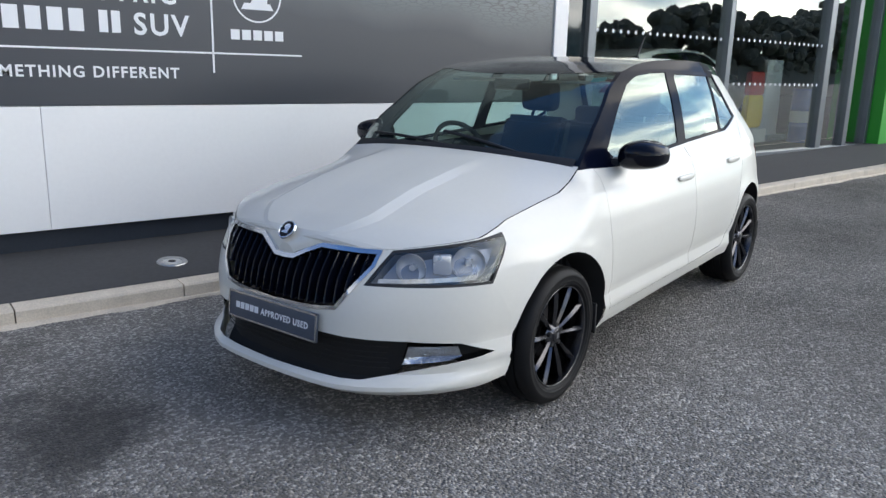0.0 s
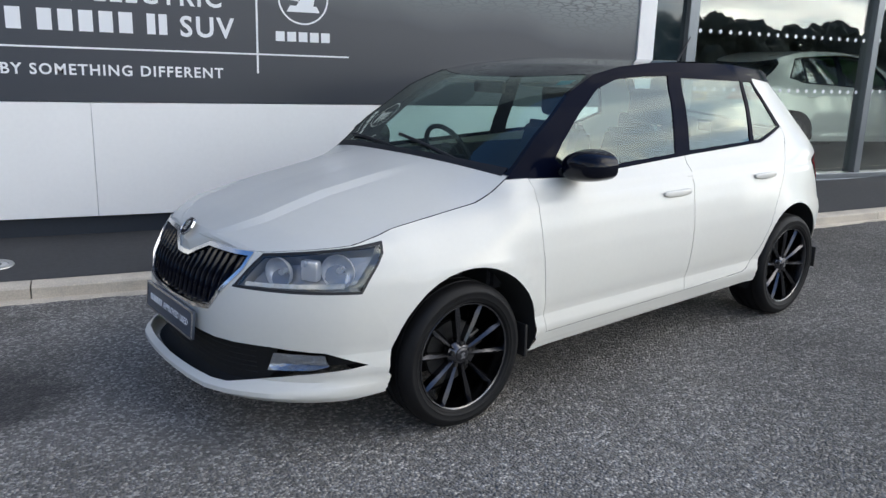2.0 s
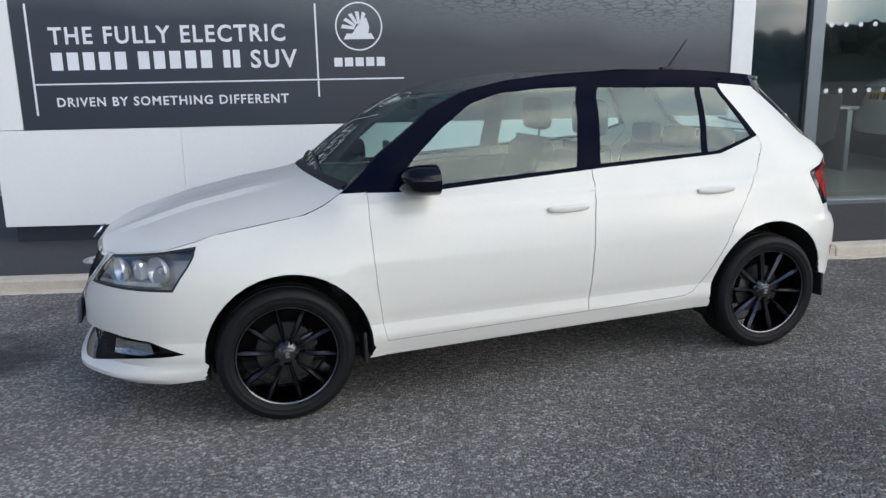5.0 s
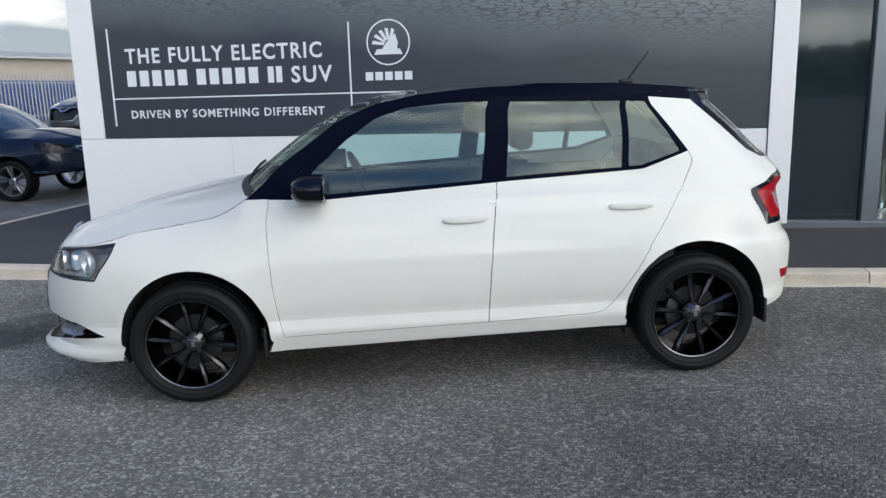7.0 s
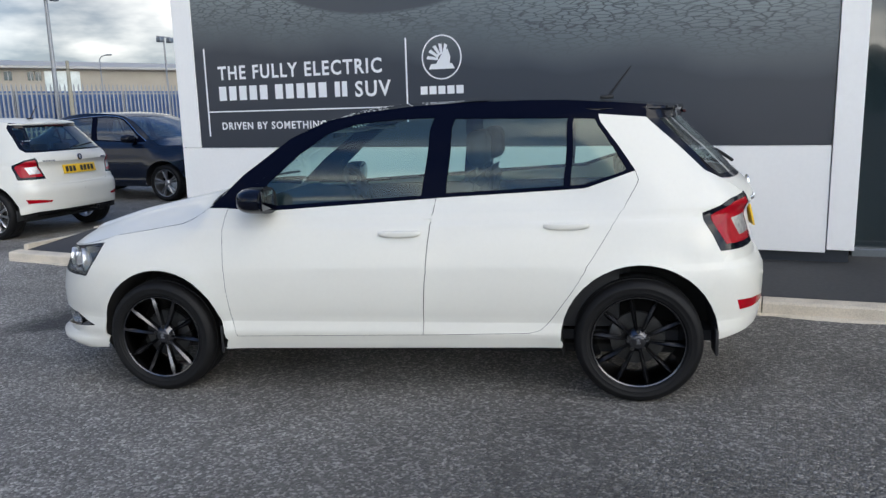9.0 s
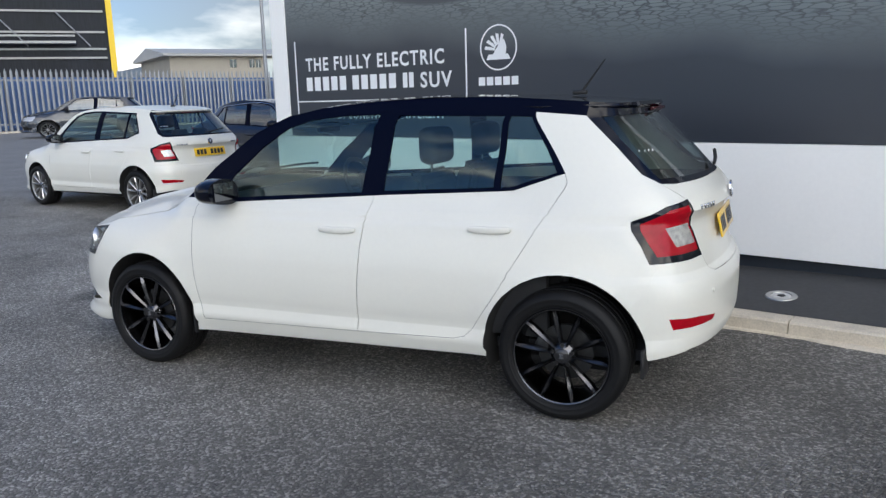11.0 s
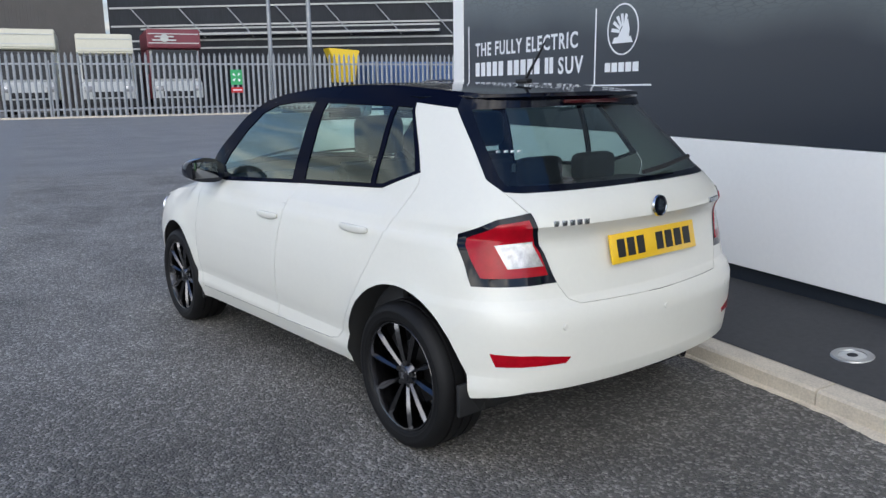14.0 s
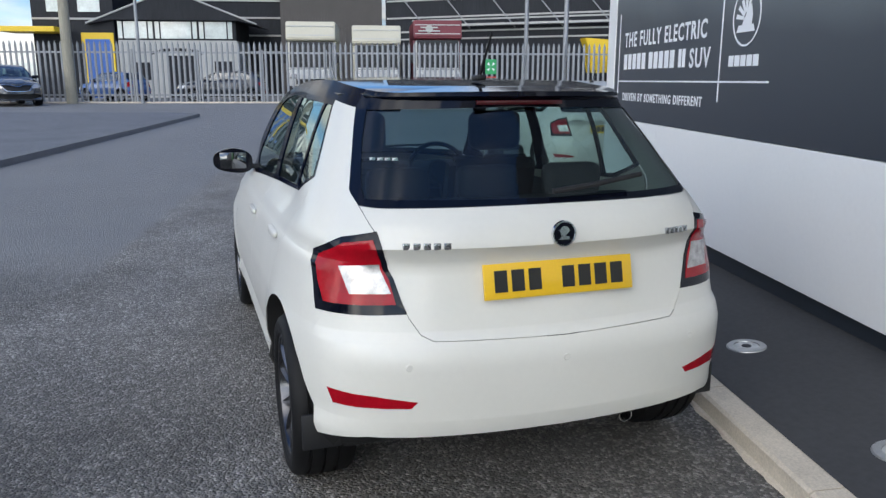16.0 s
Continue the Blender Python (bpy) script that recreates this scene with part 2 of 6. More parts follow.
def forecourt():
    """Coarse asphalt round the parked car, smoother worn asphalt in the yard (x below 1.2) and on the road (y below 4.6), and one dark damp stain."""
    m = asphalt("forecourt asphalt", (0.114, 0.107, 0.096), (0.215, 0.203, 0.184), 0.54, 84.0, 0.012)
    nodes, links = m.node_tree.nodes, m.node_tree.links
    p = nodes["Principled BSDF"]
    coarse = p.inputs["Base Color"].links[0].from_socket
    tc = nodes.new("ShaderNodeTexCoord")
    xyz = nodes.new("ShaderNodeSeparateXYZ")
    links.new(tc.outputs["Object"], xyz.inputs[0])
    ragged = nodes.new("ShaderNodeTexNoise")
    ragged.inputs["Scale"].default_value, ragged.inputs["Detail"].default_value, ragged.inputs["Roughness"].default_value = 2.6, 7, 0.7
    links.new(tc.outputs["Object"], ragged.inputs["Vector"])
    fine = nodes.new("ShaderNodeTexNoise")
    fine.inputs["Scale"].default_value, fine.inputs["Detail"].default_value = 75, 4
    links.new(tc.outputs["Object"], fine.inputs["Vector"])
    broad = nodes.new("ShaderNodeTexNoise")
    broad.inputs["Scale"].default_value, broad.inputs["Detail"].default_value = 0.25, 6
    links.new(tc.outputs["Object"], broad.inputs["Vector"])

    def calc(op, a, b, c=None, clamp=False):
        n = nodes.new("ShaderNodeMath")
        n.operation, n.use_clamp = op, clamp
        for k, v in enumerate((a, b, c)):
            if isinstance(v, (int, float)):
                n.inputs[k].default_value = v
            elif v is not None:
                links.new(v, n.inputs[k])
        return n.outputs[0]

    def mix(a, b, fac):
        n = nodes.new("ShaderNodeMix")
        n.data_type = "RGBA"
        for key, v in (("A", a), ("B", b)):
            if isinstance(v, tuple):
                n.inputs[key].default_value = (*v, 1)
            else:
                links.new(v, n.inputs[key])
        links.new(fac, n.inputs["Factor"])
        return n.outputs["Result"]
    jitter = calc("MULTIPLY_ADD", ragged.outputs["Fac"], 0.9, -0.45)
    road = calc("MULTIPLY", calc("SUBTRACT", calc("MULTIPLY_ADD", jitter, 0.3, calc("MULTIPLY_ADD", xyz.outputs["X"], 0.05, 4.93)), xyz.outputs["Y"]), 7.0, clamp=True)
    yard = calc("MULTIPLY", calc("SUBTRACT", calc("ADD", -6.0, jitter), xyz.outputs["X"]), 0.5, clamp=True)
    grey = mix((0.205, 0.203, 0.198), (0.270, 0.268, 0.262), broad.outputs["Fac"])
    speck = calc("MULTIPLY_ADD", fine.outputs["Fac"], 1.3, 0.35)
    smooth = nodes.new("ShaderNodeMix")
    smooth.data_type, smooth.blend_type = "RGBA", "MULTIPLY"
    smooth.inputs["Factor"].default_value = 1.0
    links.new(grey, smooth.inputs["A"]), links.new(speck, smooth.inputs["B"])
    uneven = nodes.new("ShaderNodeMix")      # coarse asphalt colour: paler towards low x, darker towards high x
    uneven.data_type, uneven.blend_type = "RGBA", "MULTIPLY"
    uneven.inputs["Factor"].default_value = 1.0
    x_tone = calc("MINIMUM", calc("MAXIMUM", calc("MULTIPLY_ADD", calc("ADD", xyz.outputs["X"], jitter), -0.10, 1.55), 0.82), 1.42)
    links.new(coarse, uneven.inputs["A"]), links.new(x_tone, uneven.inputs["B"])
    both = mix(uneven.outputs["Result"], smooth.outputs["Result"], calc("MULTIPLY", yard, 0.6))
    light = nodes.new("ShaderNodeMix")
    light.data_type, light.blend_type = "RGBA", "MULTIPLY"
    light.inputs["Factor"].default_value = 1.0
    light.inputs["B"].default_value = (1.0, 1.0, 1.0, 1)
    links.new(smooth.outputs["Result"], light.inputs["A"])
    road = calc("MULTIPLY", road, calc("MULTIPLY", calc("SUBTRACT", 3.6, xyz.outputs["X"]), 0.5, clamp=True))
    both = mix(both, light.outputs["Result"], calc("MULTIPLY", road, 0.85))
    dx, dy = calc("MULTIPLY", calc("SUBTRACT", xyz.outputs["X"], 1.80), 2.7), calc("MULTIPLY", calc("SUBTRACT", xyz.outputs["Y"], 7.22), 1.9)
    far = calc("ADD", calc("MULTIPLY", dx, dx), calc("MULTIPLY", dy, dy))
    stain = calc("MULTIPLY", calc("SUBTRACT", calc("ADD", 1.0, calc("MULTIPLY", jitter, 3.0)), far), 1.2, clamp=True)
    links.new(mix(both, (0.022, 0.022, 0.022), calc("MULTIPLY", stain, 0.8)), p.inputs["Base Color"])
    return m


WHITE_PAINT = material("white car paint", (0.70, 0.685, 0.62), 0.38, coat=0.55, coat_rough=0.09, vary=0.015, scale=3)
BLACK_PAINT = material("gloss black paint", (0.003, 0.004, 0.009), 0.06, spec=0.28)
PILLAR = material("black pillar film", (0.0025, 0.004, 0.012), 0.12, spec=0.02)
NAVY_PAINT = material("navy car paint", (0.0025, 0.007, 0.020), 0.2, coat=0.5, spec=0.3, vary=0.05, scale=3)
SILVER_PAINT = material("silver car paint", (0.80, 0.81, 0.78), 0.3, metal=0.2, coat=1.0, vary=0.03, scale=3)
GREY_PAINT = material("dark grey car paint", (0.03, 0.035, 0.045), 0.25, coat=1.0, vary=0.05, scale=3)
BLUE_PAINT = material("blue car paint", (0.05, 0.12, 0.32), 0.25, coat=1.0, vary=0.05, scale=3)
TRIM = material("black plastic trim", (0.012, 0.012, 0.013), 0.55, vary=0.15, scale=20, bump=0.0004, bump_scale=900)
GAP = material("shut line", (0.012, 0.012, 0.012), 0.9)
RUBBER = material("tyre rubber", (0.0075, 0.0075, 0.008), 0.55, vary=0.25, scale=14, bump=0.0006, bump_scale=300, spec=0.2)
RIM_BLACK = material("gloss black alloy", (0.12, 0.12, 0.127), 0.21, metal=1.0)
RIM_SILVER = material("silver alloy", (0.5, 0.5, 0.51), 0.28, metal=0.9, vary=0.05)
STEEL = material("worn brake steel", (0.07, 0.07, 0.07), 0.4, metal=0.9, vary=0.25, scale=30)
CHROME = material("chrome", (0.75, 0.76, 0.78), 0.08, metal=1.0)
GRILLE_CHROME = material("dark chrome", (0.62, 0.63, 0.65), 0.16, metal=1.0)
SATIN = material("satin metal", (0.5, 0.51, 0.53), 0.25, metal=1.0)
HUB = material("dark hub cap", (0.06, 0.06, 0.065), 0.25, metal=0.8)
INTERIOR = material("dark interior cloth", (0.022, 0.023, 0.026), 0.85, vary=0.15, scale=12)
LINING = material("pale headlining", (0.35, 0.34, 0.32), 0.9, vary=0.08)
CAR_GLASS = glass("green tinted car glass", (0.69, 0.86, 0.82), front=0.10, sheen=(0.68, 0.76, 0.71))
DARK_GLASS = glass("privacy tinted glass", (0.34, 0.42, 0.43), front=0.14)
TAIL_GLASS = glass("tinted tailgate glass", (0.46, 0.57, 0.57), front=0.05)
LENS = glass("clear lamp lens", (0.93, 0.95, 0.97), front=0.09, sheen=(0.75, 0.78, 0.76))
RED_LENS = material("red lamp lens", (0.34, 0.002, 0.010), 0.15, spec=0.3, vary=0.25, scale=25)
WHITE_LENS = material("clear ribbed reflector", (0.55, 0.54, 0.53), 0.18, metal=0.5, coat=1.0, vary=0.35, scale=45)
TAIL_CLEAR = material("clear tail lens", (0.46, 0.44, 0.43), 0.2, metal=0.5, vary=0.5, scale=40)
FOG_BOWL = material("faceted fog lamp reflector", (0.55, 0.56, 0.58), 0.12, metal=1.0, bump=0.012, bump_scale=45)
LENS_SILVER = material("silvered lamp fin", (0.78, 0.78, 0.79), 0.28, metal=0.7, vary=0.1, scale=20)
RED_DIM = material("unlit brake light lens", (0.045, 0.003, 0.005), 0.15)
TEAL = material("teal sticker", (0.03, 0.35, 0.38), 0.4)
LAMP_DARK = material("satin lamp housing", (0.27, 0.27, 0.28), 0.38, metal=0.9)
PLATE_YELLOW = material("yellow number plate", (0.82, 0.50, 0.02), 0.3, coat=0.5, vary=0.03)
PLATE_SLATE = material("slate show plate", (0.06, 0.075, 0.10), 0.35, vary=0.05)
PLATE_INK = material("black plate ink", (0.015, 0.015, 0.015), 0.4)
MIRROR = material("mirror glass", (0.13, 0.135, 0.145), 0.03, metal=1.0)
WHITE_INK = material("white lettering", (0.82, 0.83, 0.84), 0.4, vary=0.02)


# ---- small builders ----
def finish(name, bm, mat, parent=None, label="", smooth=True, angle=40.0):
    """Turns a bmesh into one mesh object, under a parent where there is one."""
    me = bpy.data.meshes.new(name)
    bm.to_mesh(me)
    bm.free()
    for m in (mat if isinstance(mat, (list, tuple)) else [mat]):
        me.materials.append(m)
    if smooth:
        me.polygons.foreach_set("use_smooth", [True] * len(me.polygons))
        me.set_sharp_from_angle(angle=radians(angle))
    ob = new(name, me)
    if parent is not None:
        ob.parent = parent
    return tagged(ob, label) if label else ob


def part(name, bm, mat, parent, label="", smooth=True, angle=40.0):
    return finish(name, bm, mat, parent, label, smooth, angle)


def thing(name, m, label, category, group="", kind=""):
    ob = new(name)
    ob.empty_display_size = 0.2
    ob.matrix_world = m
    return tagged(ob, label, category, group, kind)


def box(x0, x1, y0, y1, z0, z1, bevel=0.0, segments=2, bm=None):
    bm = bm or bmesh.new()
    vs = [bm.verts.new(p) for p in ((x0, y0, z0), (x1, y0, z0), (x1, y1, z0), (x0, y1, z0), (x0, y0, z1), (x1, y0, z1), (x1, y1, z1), (x0, y1, z1))]
    fs = [bm.faces.new([vs[i] for i in f]) for f in ((3, 2, 1, 0), (4, 5, 6, 7), (0, 1, 5, 4), (1, 2, 6, 5), (2, 3, 7, 6), (3, 0, 4, 7))]
    if bevel > 0:
        edges = list({ed for f in fs for ed in f.edges})
        bmesh.ops.bevel(bm, geom=edges, offset=bevel, segments=segments, affect="EDGES", profile=0.5)
    return bm


def tube(points, radius, sides=8, bm=None, taper=1.0):
    """A rod along a line of points, closed at both ends."""
    bm = bm or bmesh.new()
    pts = [Vector(p) for p in points]
    rings = []
    for i, p in enumerate(pts):
        d = (pts[min(i + 1, len(pts) - 1)] - pts[max(i - 1, 0)]).normalized()
        side = d.cross(Vector((0, 0, 1)) if abs(d.z) < 0.9 else Vector((1, 0, 0))).normalized()
        up = side.cross(d)
        r = radius * (1 + (taper - 1) * i / max(1, len(pts) - 1))
        rings.append([bm.verts.new(p + r * (math.cos(k * 2 * math.pi / sides) * side + math.sin(k * 2 * math.pi / sides) * up)) for k in range(sides)])
    for r0, r1 in zip(rings, rings[1:]):
        for k in range(sides):
            bm.faces.new((r0[k], r0[(k + 1) % sides], r1[(k + 1) % sides], r1[k]))
    bm.faces.new(rings[0][::-1]), bm.faces.new(rings[-1])
    bmesh.ops.recalc_face_normals(bm, faces=bm.faces)
    return bm


def lathe(profile, segments, axis="y", bm=None, center=(0, 0, 0)):
    """Turns (radius, along) pairs round an axis."""
    bm = bm or bmesh.new()
    rings = []
    for r, h in profile:
        ring = []
        for k in range(segments):
            t = 2 * math.pi * k / segments
            p = (r * math.cos(t), h, r * math.sin(t)) if axis == "y" else ((r * math.cos(t), r * math.sin(t), h) if axis == "z" else (h, r * math.cos(t), r * math.sin(t)))
            ring.append(bm.verts.new((p[0] + center[0], p[1] + center[1], p[2] + center[2])))
        rings.append(ring)
    for r0, r1 in zip(rings, rings[1:]):
        for k in range(segments):
            bm.faces.new((r0[k], r0[(k + 1) % segments], r1[(k + 1) % segments], r1[k]))
    bmesh.ops.remove_doubles(bm, verts=bm.verts, dist=1e-5)
    bmesh.ops.recalc_face_normals(bm, faces=bm.faces)
    return bm


def prism(outline, depth, axis="y", at=0.0, bevel=0.0):
    """A flat outline of (a, b) pairs given a depth; axis is the way of the depth."""
    bm = bmesh.new()
    place = {"y": lambda a, b, d: (a, d, b), "x": lambda a, b, d: (d, a, b), "z": lambda a, b, d: (a, b, d)}[axis]
    f = bm.faces.new([bm.verts.new(place(a, b, at)) for a, b in outline])
    ext = bmesh.ops.extrude_face_region(bm, geom=[f])
    bmesh.ops.translate(bm, vec=place(0, 0, depth), verts=[v for v in ext["geom"] if isinstance(v, bmesh.types.BMVert)])
    bmesh.ops.recalc_face_normals(bm, faces=bm.faces)
    if bevel > 0:
        bmesh.ops.bevel(bm, geom=list(bm.edges), offset=bevel, segments=2, affect="EDGES")
    return bm


def lettering(words, height, parent, name, mat, m, align="LEFT", width=None, extrude=0.001):
    """Raised words in the built-in font; height is that of the capitals, width that of the whole line."""
    cu = bpy.data.curves.new(name, "FONT")
    cu.body, cu.align_x, cu.extrude, cu.resolution_u = words, align, extrude, 3
    cu.size = height / 0.72
    cu.offset, cu.space_character = 0.021 * cu.size, 1.18
    tmp = new(name, cu)
    me = bpy.data.meshes.new_from_object(tmp.evaluated_get(bpy.context.evaluated_depsgraph_get()))
    bpy.data.objects.remove(tmp)
    xs = [v.co.x for v in me.vertices]
    if width:
        k = width / (max(xs) - min(xs))
        for v in me.vertices:
            v.co.x *= k
    me.materials.clear()
    me.materials.append(mat)
    ob = new(name, me)
    ob.parent, ob.matrix_basis = parent, m
    return ob


# ---- the small hatchback: an unrolled skin of panels ----
def table(pairs):
    xs, ys = zip(*pairs)
    return lambda v: float(np.interp(v, xs, ys))


NOSE_X = table([(0.16, -2.03), (0.205, -2.10), (0.236, -2.150), (0.254, -2.150), (0.290, -2.095), (0.40, -2.105), (0.52, -2.10), (0.62, -2.075), (0.70, -2.03), (0.76, -1.985), (0.9, -1.93)])
TAIL_X = table([(0.22, 1.76), (0.30, 1.862), (0.38, 1.892), (0.5, 1.90), (0.60, 1.90), (0.645, 1.88), (0.67, 1.855), (0.76, 1.835), (0.87, 1.815), (0.905, 1.83), (0.93, 1.85), (0.97, 1.845), (1.03, 1.80), (1.06, 1.765), (1.2, 1.64), (1.34, 1.505), (1.40, 1.49), (1.5, 1.45)])
HALF_W = table([(0.16, 0.765), (0.222, 0.808), (0.250, 0.810), (0.27, 0.818), (0.335, 0.830), (0.395, 0.817), (0.45, 0.830), (0.56, 0.838), (0.66, 0.834), (0.76, 0.822), (0.845, 0.806), (0.865, 0.803), (0.885, 0.790), (0.93, 0.777), (0.975, 0.757), (1.1, 0.697), (1.25, 0.63), (1.35, 0.582), (1.40, 0.555), (1.45, 0.52)])
NARROW = table([(0.16, 0.020), (0.222, 0.026), (0.25, 0.022), (0.335, 0.008), (0.45, 0.002), (0.66, 0.004), (0.76, 0.008), (0.845, 0.013), (0.885, 0.014), (0.925, 0.021), (0.955, 0.038), (0.975, 0.046), (1.0, 0.044), (1.1, 0.021), (1.25, 0.002), (1.35, -0.006), (1.45, -0.010)])   # the doors are slimmer at sill and waist than the quarters
BONNET_Z = table([(-1.75, 0.775), (-1.67, 0.790), (-1.565, 0.812), (-1.5, 0.830), (-1.3, 0.859), (-1.1, 0.889), (-1.03, 0.917), (-0.92, 0.985), (-0.8, 0.985)])
BONNET_Y = table([(-1.75, 0.67), (-1.62, 0.684), (-1.5, 0.688), (-1.3, 0.686), (-1.1, 0.694), (-1.0, 0.692), (-0.92, 0.689), (-0.8, 0.70)])
NOSE_PLAN = [(0.0, 0.0), (0.003, 0.12), (0.012, 0.25), (0.030, 0.36), (0.068, 0.45), (0.128, 0.54), (0.198, 0.62), (0.282, 0.69), (0.375, 0.742), (0.487, 0.778), (0.62, 0.803), (0.80, 0.822), (1.05, 0.834), (1.3, 0.838)]
TAIL_PLAN = [(0.0, 0.0), (0.004, 0.12), (0.014, 0.25), (0.032, 0.38), (0.058, 0.49), (0.09, 0.58), (0.13, 0.655), (0.18, 0.712), (0.245, 0.752), (0.34, 0.782), (0.5, 0.806), (0.7, 0.824), (0.95, 0.834), (1.2, 0.838)]
XF0, XR0, W0 = -2.10, 1.90, 0.838
_outline = [(XF0 + d, y) for d, y in NOSE_PLAN] + [(x, W0) for x in np.arange(-0.75, 0.68, 0.05)] + [(XR0 - d, y) for d, y in TAIL_PLAN[::-1]]
_outline = np.array(_outline)
_arc = np.concatenate([[0], np.cumsum(np.hypot(*np.diff(_outline, axis=0).T))])
G_END = float(_arc[-1])
G_MID = float(np.interp(0.0, _outline[10:-10, 0], _arc[10:-10]))


slim = table([(-1.7, 0.0), (-1.5, 1.0), (0.90, 1.0), (1.30, 0.0)])


def skin(g, z, inset=0.0):
    """The place on the body's left half for an arc g from the nose's middle and a height z."""
    def raw(g, z):
        xr, yr = np.interp(g, _arc, _outline[:, 0]), np.interp(g, _arc, _outline[:, 1]) / W0
        t = (xr - XF0) / (XR0 - XF0)
        x = NOSE_X(z) * (1 - t) + TAIL_X(z) * t
        y = (HALF_W(z) - NARROW(z) * slim(x)) * yr
        zt = BONNET_Z(x)        # the wing rolls in towards the bonnet's edge
        depth = 0.05 + 0.10 * min(1.0, max(0.0, (x + 1.60) / 0.25))
        roll = min(1.0, max(0.0, (z - zt + depth) / depth)) ** 2 * min(1.0, max(0.0, (-0.70 - x) / 0.12)) * min(1.0, max(0.0, (x + 1.74) / 0.12))
        if roll > 0:
            y -= roll * max(0.0, (HALF_W(zt) - NARROW(zt)) * yr - BONNET_Y(x))
        for cx in (-1.215, 1.235):
            r = math.hypot(x - cx, z - 0.305)
            y += 0.010 * math.exp(-((r - 0.37) / 0.045) ** 2) * min(1.0, yr ** 4)
        return Vector((x, -y, z))
    p = raw(g, z)
    if inset:
        n = (raw(min(g + 0.01, G_END), z) - raw(max(g - 0.01, 0), z)).cross(raw(g, z + 0.01) - raw(g, z - 0.01)).normalized()
        if g < 0.02 or g > G_END - 0.02:
            n.y = 0
        p = p - n * inset
    return p


def on_side(x, z):
    t = (x - NOSE_X(z)) / (TAIL_X(z) - NOSE_X(z))
    return (float(np.interp(XF0 + t * (XR0 - XF0), _outline[:, 0], _arc)), z)


def on_nose(y, z):
    k = min(max(y / HALF_W(z) * W0, 0), W0 - 1e-4)
    n = len(NOSE_PLAN)
    return (float(np.interp(k, _outline[:n, 1], _arc[:n])), z)


def on_tail(y, z):
    k = min(max(y / HALF_W(z) * W0, 0), W0 - 1e-4)
    n = len(TAIL_PLAN)
    return (float(np.interp(-k, -_outline[-n:, 1], _arc[-n:])), z)


def inside(poly, px, pz):
    hit = False
    for (ax, az), (bx, bz) in zip(poly, poly[1:] + poly[:1]):
        if (az > pz) != (bz > pz) and px < (bx - ax) * (pz - az) / (bz - az) + ax:
            hit = not hit
    return hit


def offset(poly, d):
    """The outline moved inwards by d."""
    area = sum(a[0] * b[1] - b[0] * a[1] for a, b in zip(poly, poly[1:] + poly[:1]))
    s = 1 if area > 0 else -1
    out = []
    for i, p in enumerate(poly):
        a, b = Vector(poly[i - 1]), Vector(poly[(i + 1) % len(poly)])
        p = Vector(p)
        d0, d1 = (p - a).normalized(), (b - p).normalized()
        n0, n1 = Vector((-d0.y, d0.x)) * s, Vector((-d1.y, d1.x)) * s
        n = n0 + n1
        if n.length < 1e-6:
            n = n0
        n.normalize()
        out.append(tuple(p + n * (d / max(0.35, n.dot(n0)))))
    return out


def circle(cx, cz, r, n=40):
    return [on_side(cx + r * math.cos(2 * math.pi * k / n), cz + r * math.sin(2 * math.pi * k / n)) for k in range(n)]


def edge_gap(poly, px, pz):
    """How far a point of the net lies from an outline."""
    best, p = 9.0, Vector((px, pz))
    for a, b in zip(poly, poly[1:] + poly[:1]):
        a, b = Vector(a), Vector(b)
        k = min(1.0, max(0.0, (p - a).dot(b - a) / max(1e-9, (b - a).length_squared)))
        best = min(best, (a + (b - a) * k - p).length)
    return best


def imprint(bm, poly):
    """Cuts the flat net along an outline."""
    for (ax, az), (bx, bz) in zip(poly, poly[1:] + poly[:1]):
        x0, x1, z0, z1 = min(ax, bx) - 1e-5, max(ax, bx) + 1e-5, min(az, bz) - 1e-5, max(az, bz) + 1e-5
        geom = set()
        for f in bm.faces:
            us = [v.co.x for v in f.verts]
            if max(us) < x0 or min(us) > x1:
                continue
            vs = [v.co.y for v in f.verts]
            if max(vs) < z0 or min(vs) > z1:
                continue
            geom.add(f), geom.update(f.edges), geom.update(f.verts)
        if geom:
            bmesh.ops.bisect_plane(bm, geom=list(geom), dist=2e-5, plane_co=(ax, az, 0), plane_no=(bz - az, ax - bx, 0))


def dense(points, step=0.035):
    """The same outline with added points on its steep sides."""
    out = []
    for (ax, az), (bx, bz) in zip(points, points[1:] + points[:1]):
        n = max(1, int(abs(bz - az) / step))
        out += [(ax + (bx - ax) * k / n, az + (bz - az) * k / n) for k in range(n)]
    return out


DOOR_LINE = [(-0.83, 0.969), (-0.56, 0.957), (0.19, 0.993), (0.33, 1.000)]
BELT = DOOR_LINE + [(0.90, 1.022), (0.99, 1.027), (1.225, 1.103)]
F_DOOR = [on_side(*p) for p in dense([(-0.83, 0.969), (-0.838, 0.87), (-0.836, 0.75), (-0.828, 0.58), (-0.808, 0.39), (-0.79, 0.312), (0.196, 0.330), (0.214, 0.56), (0.236, 0.78), (0.270, 0.997), (0.19, 0.993), (-0.56, 0.957)])]
R_DOOR = [on_side(*p) for p in dense([(0.270, 0.997), (0.236, 0.78), (0.214, 0.56), (0.196, 0.330), (0.72, 0.343), (0.775, 0.357), (0.815, 0.395), (0.925, 0.549), (1.058, 0.763), (1.208, 1.0), (1.240, 1.06), (1.225, 1.103), (0.99, 1.027), (0.90, 1.022), (0.33, 1.000)])]
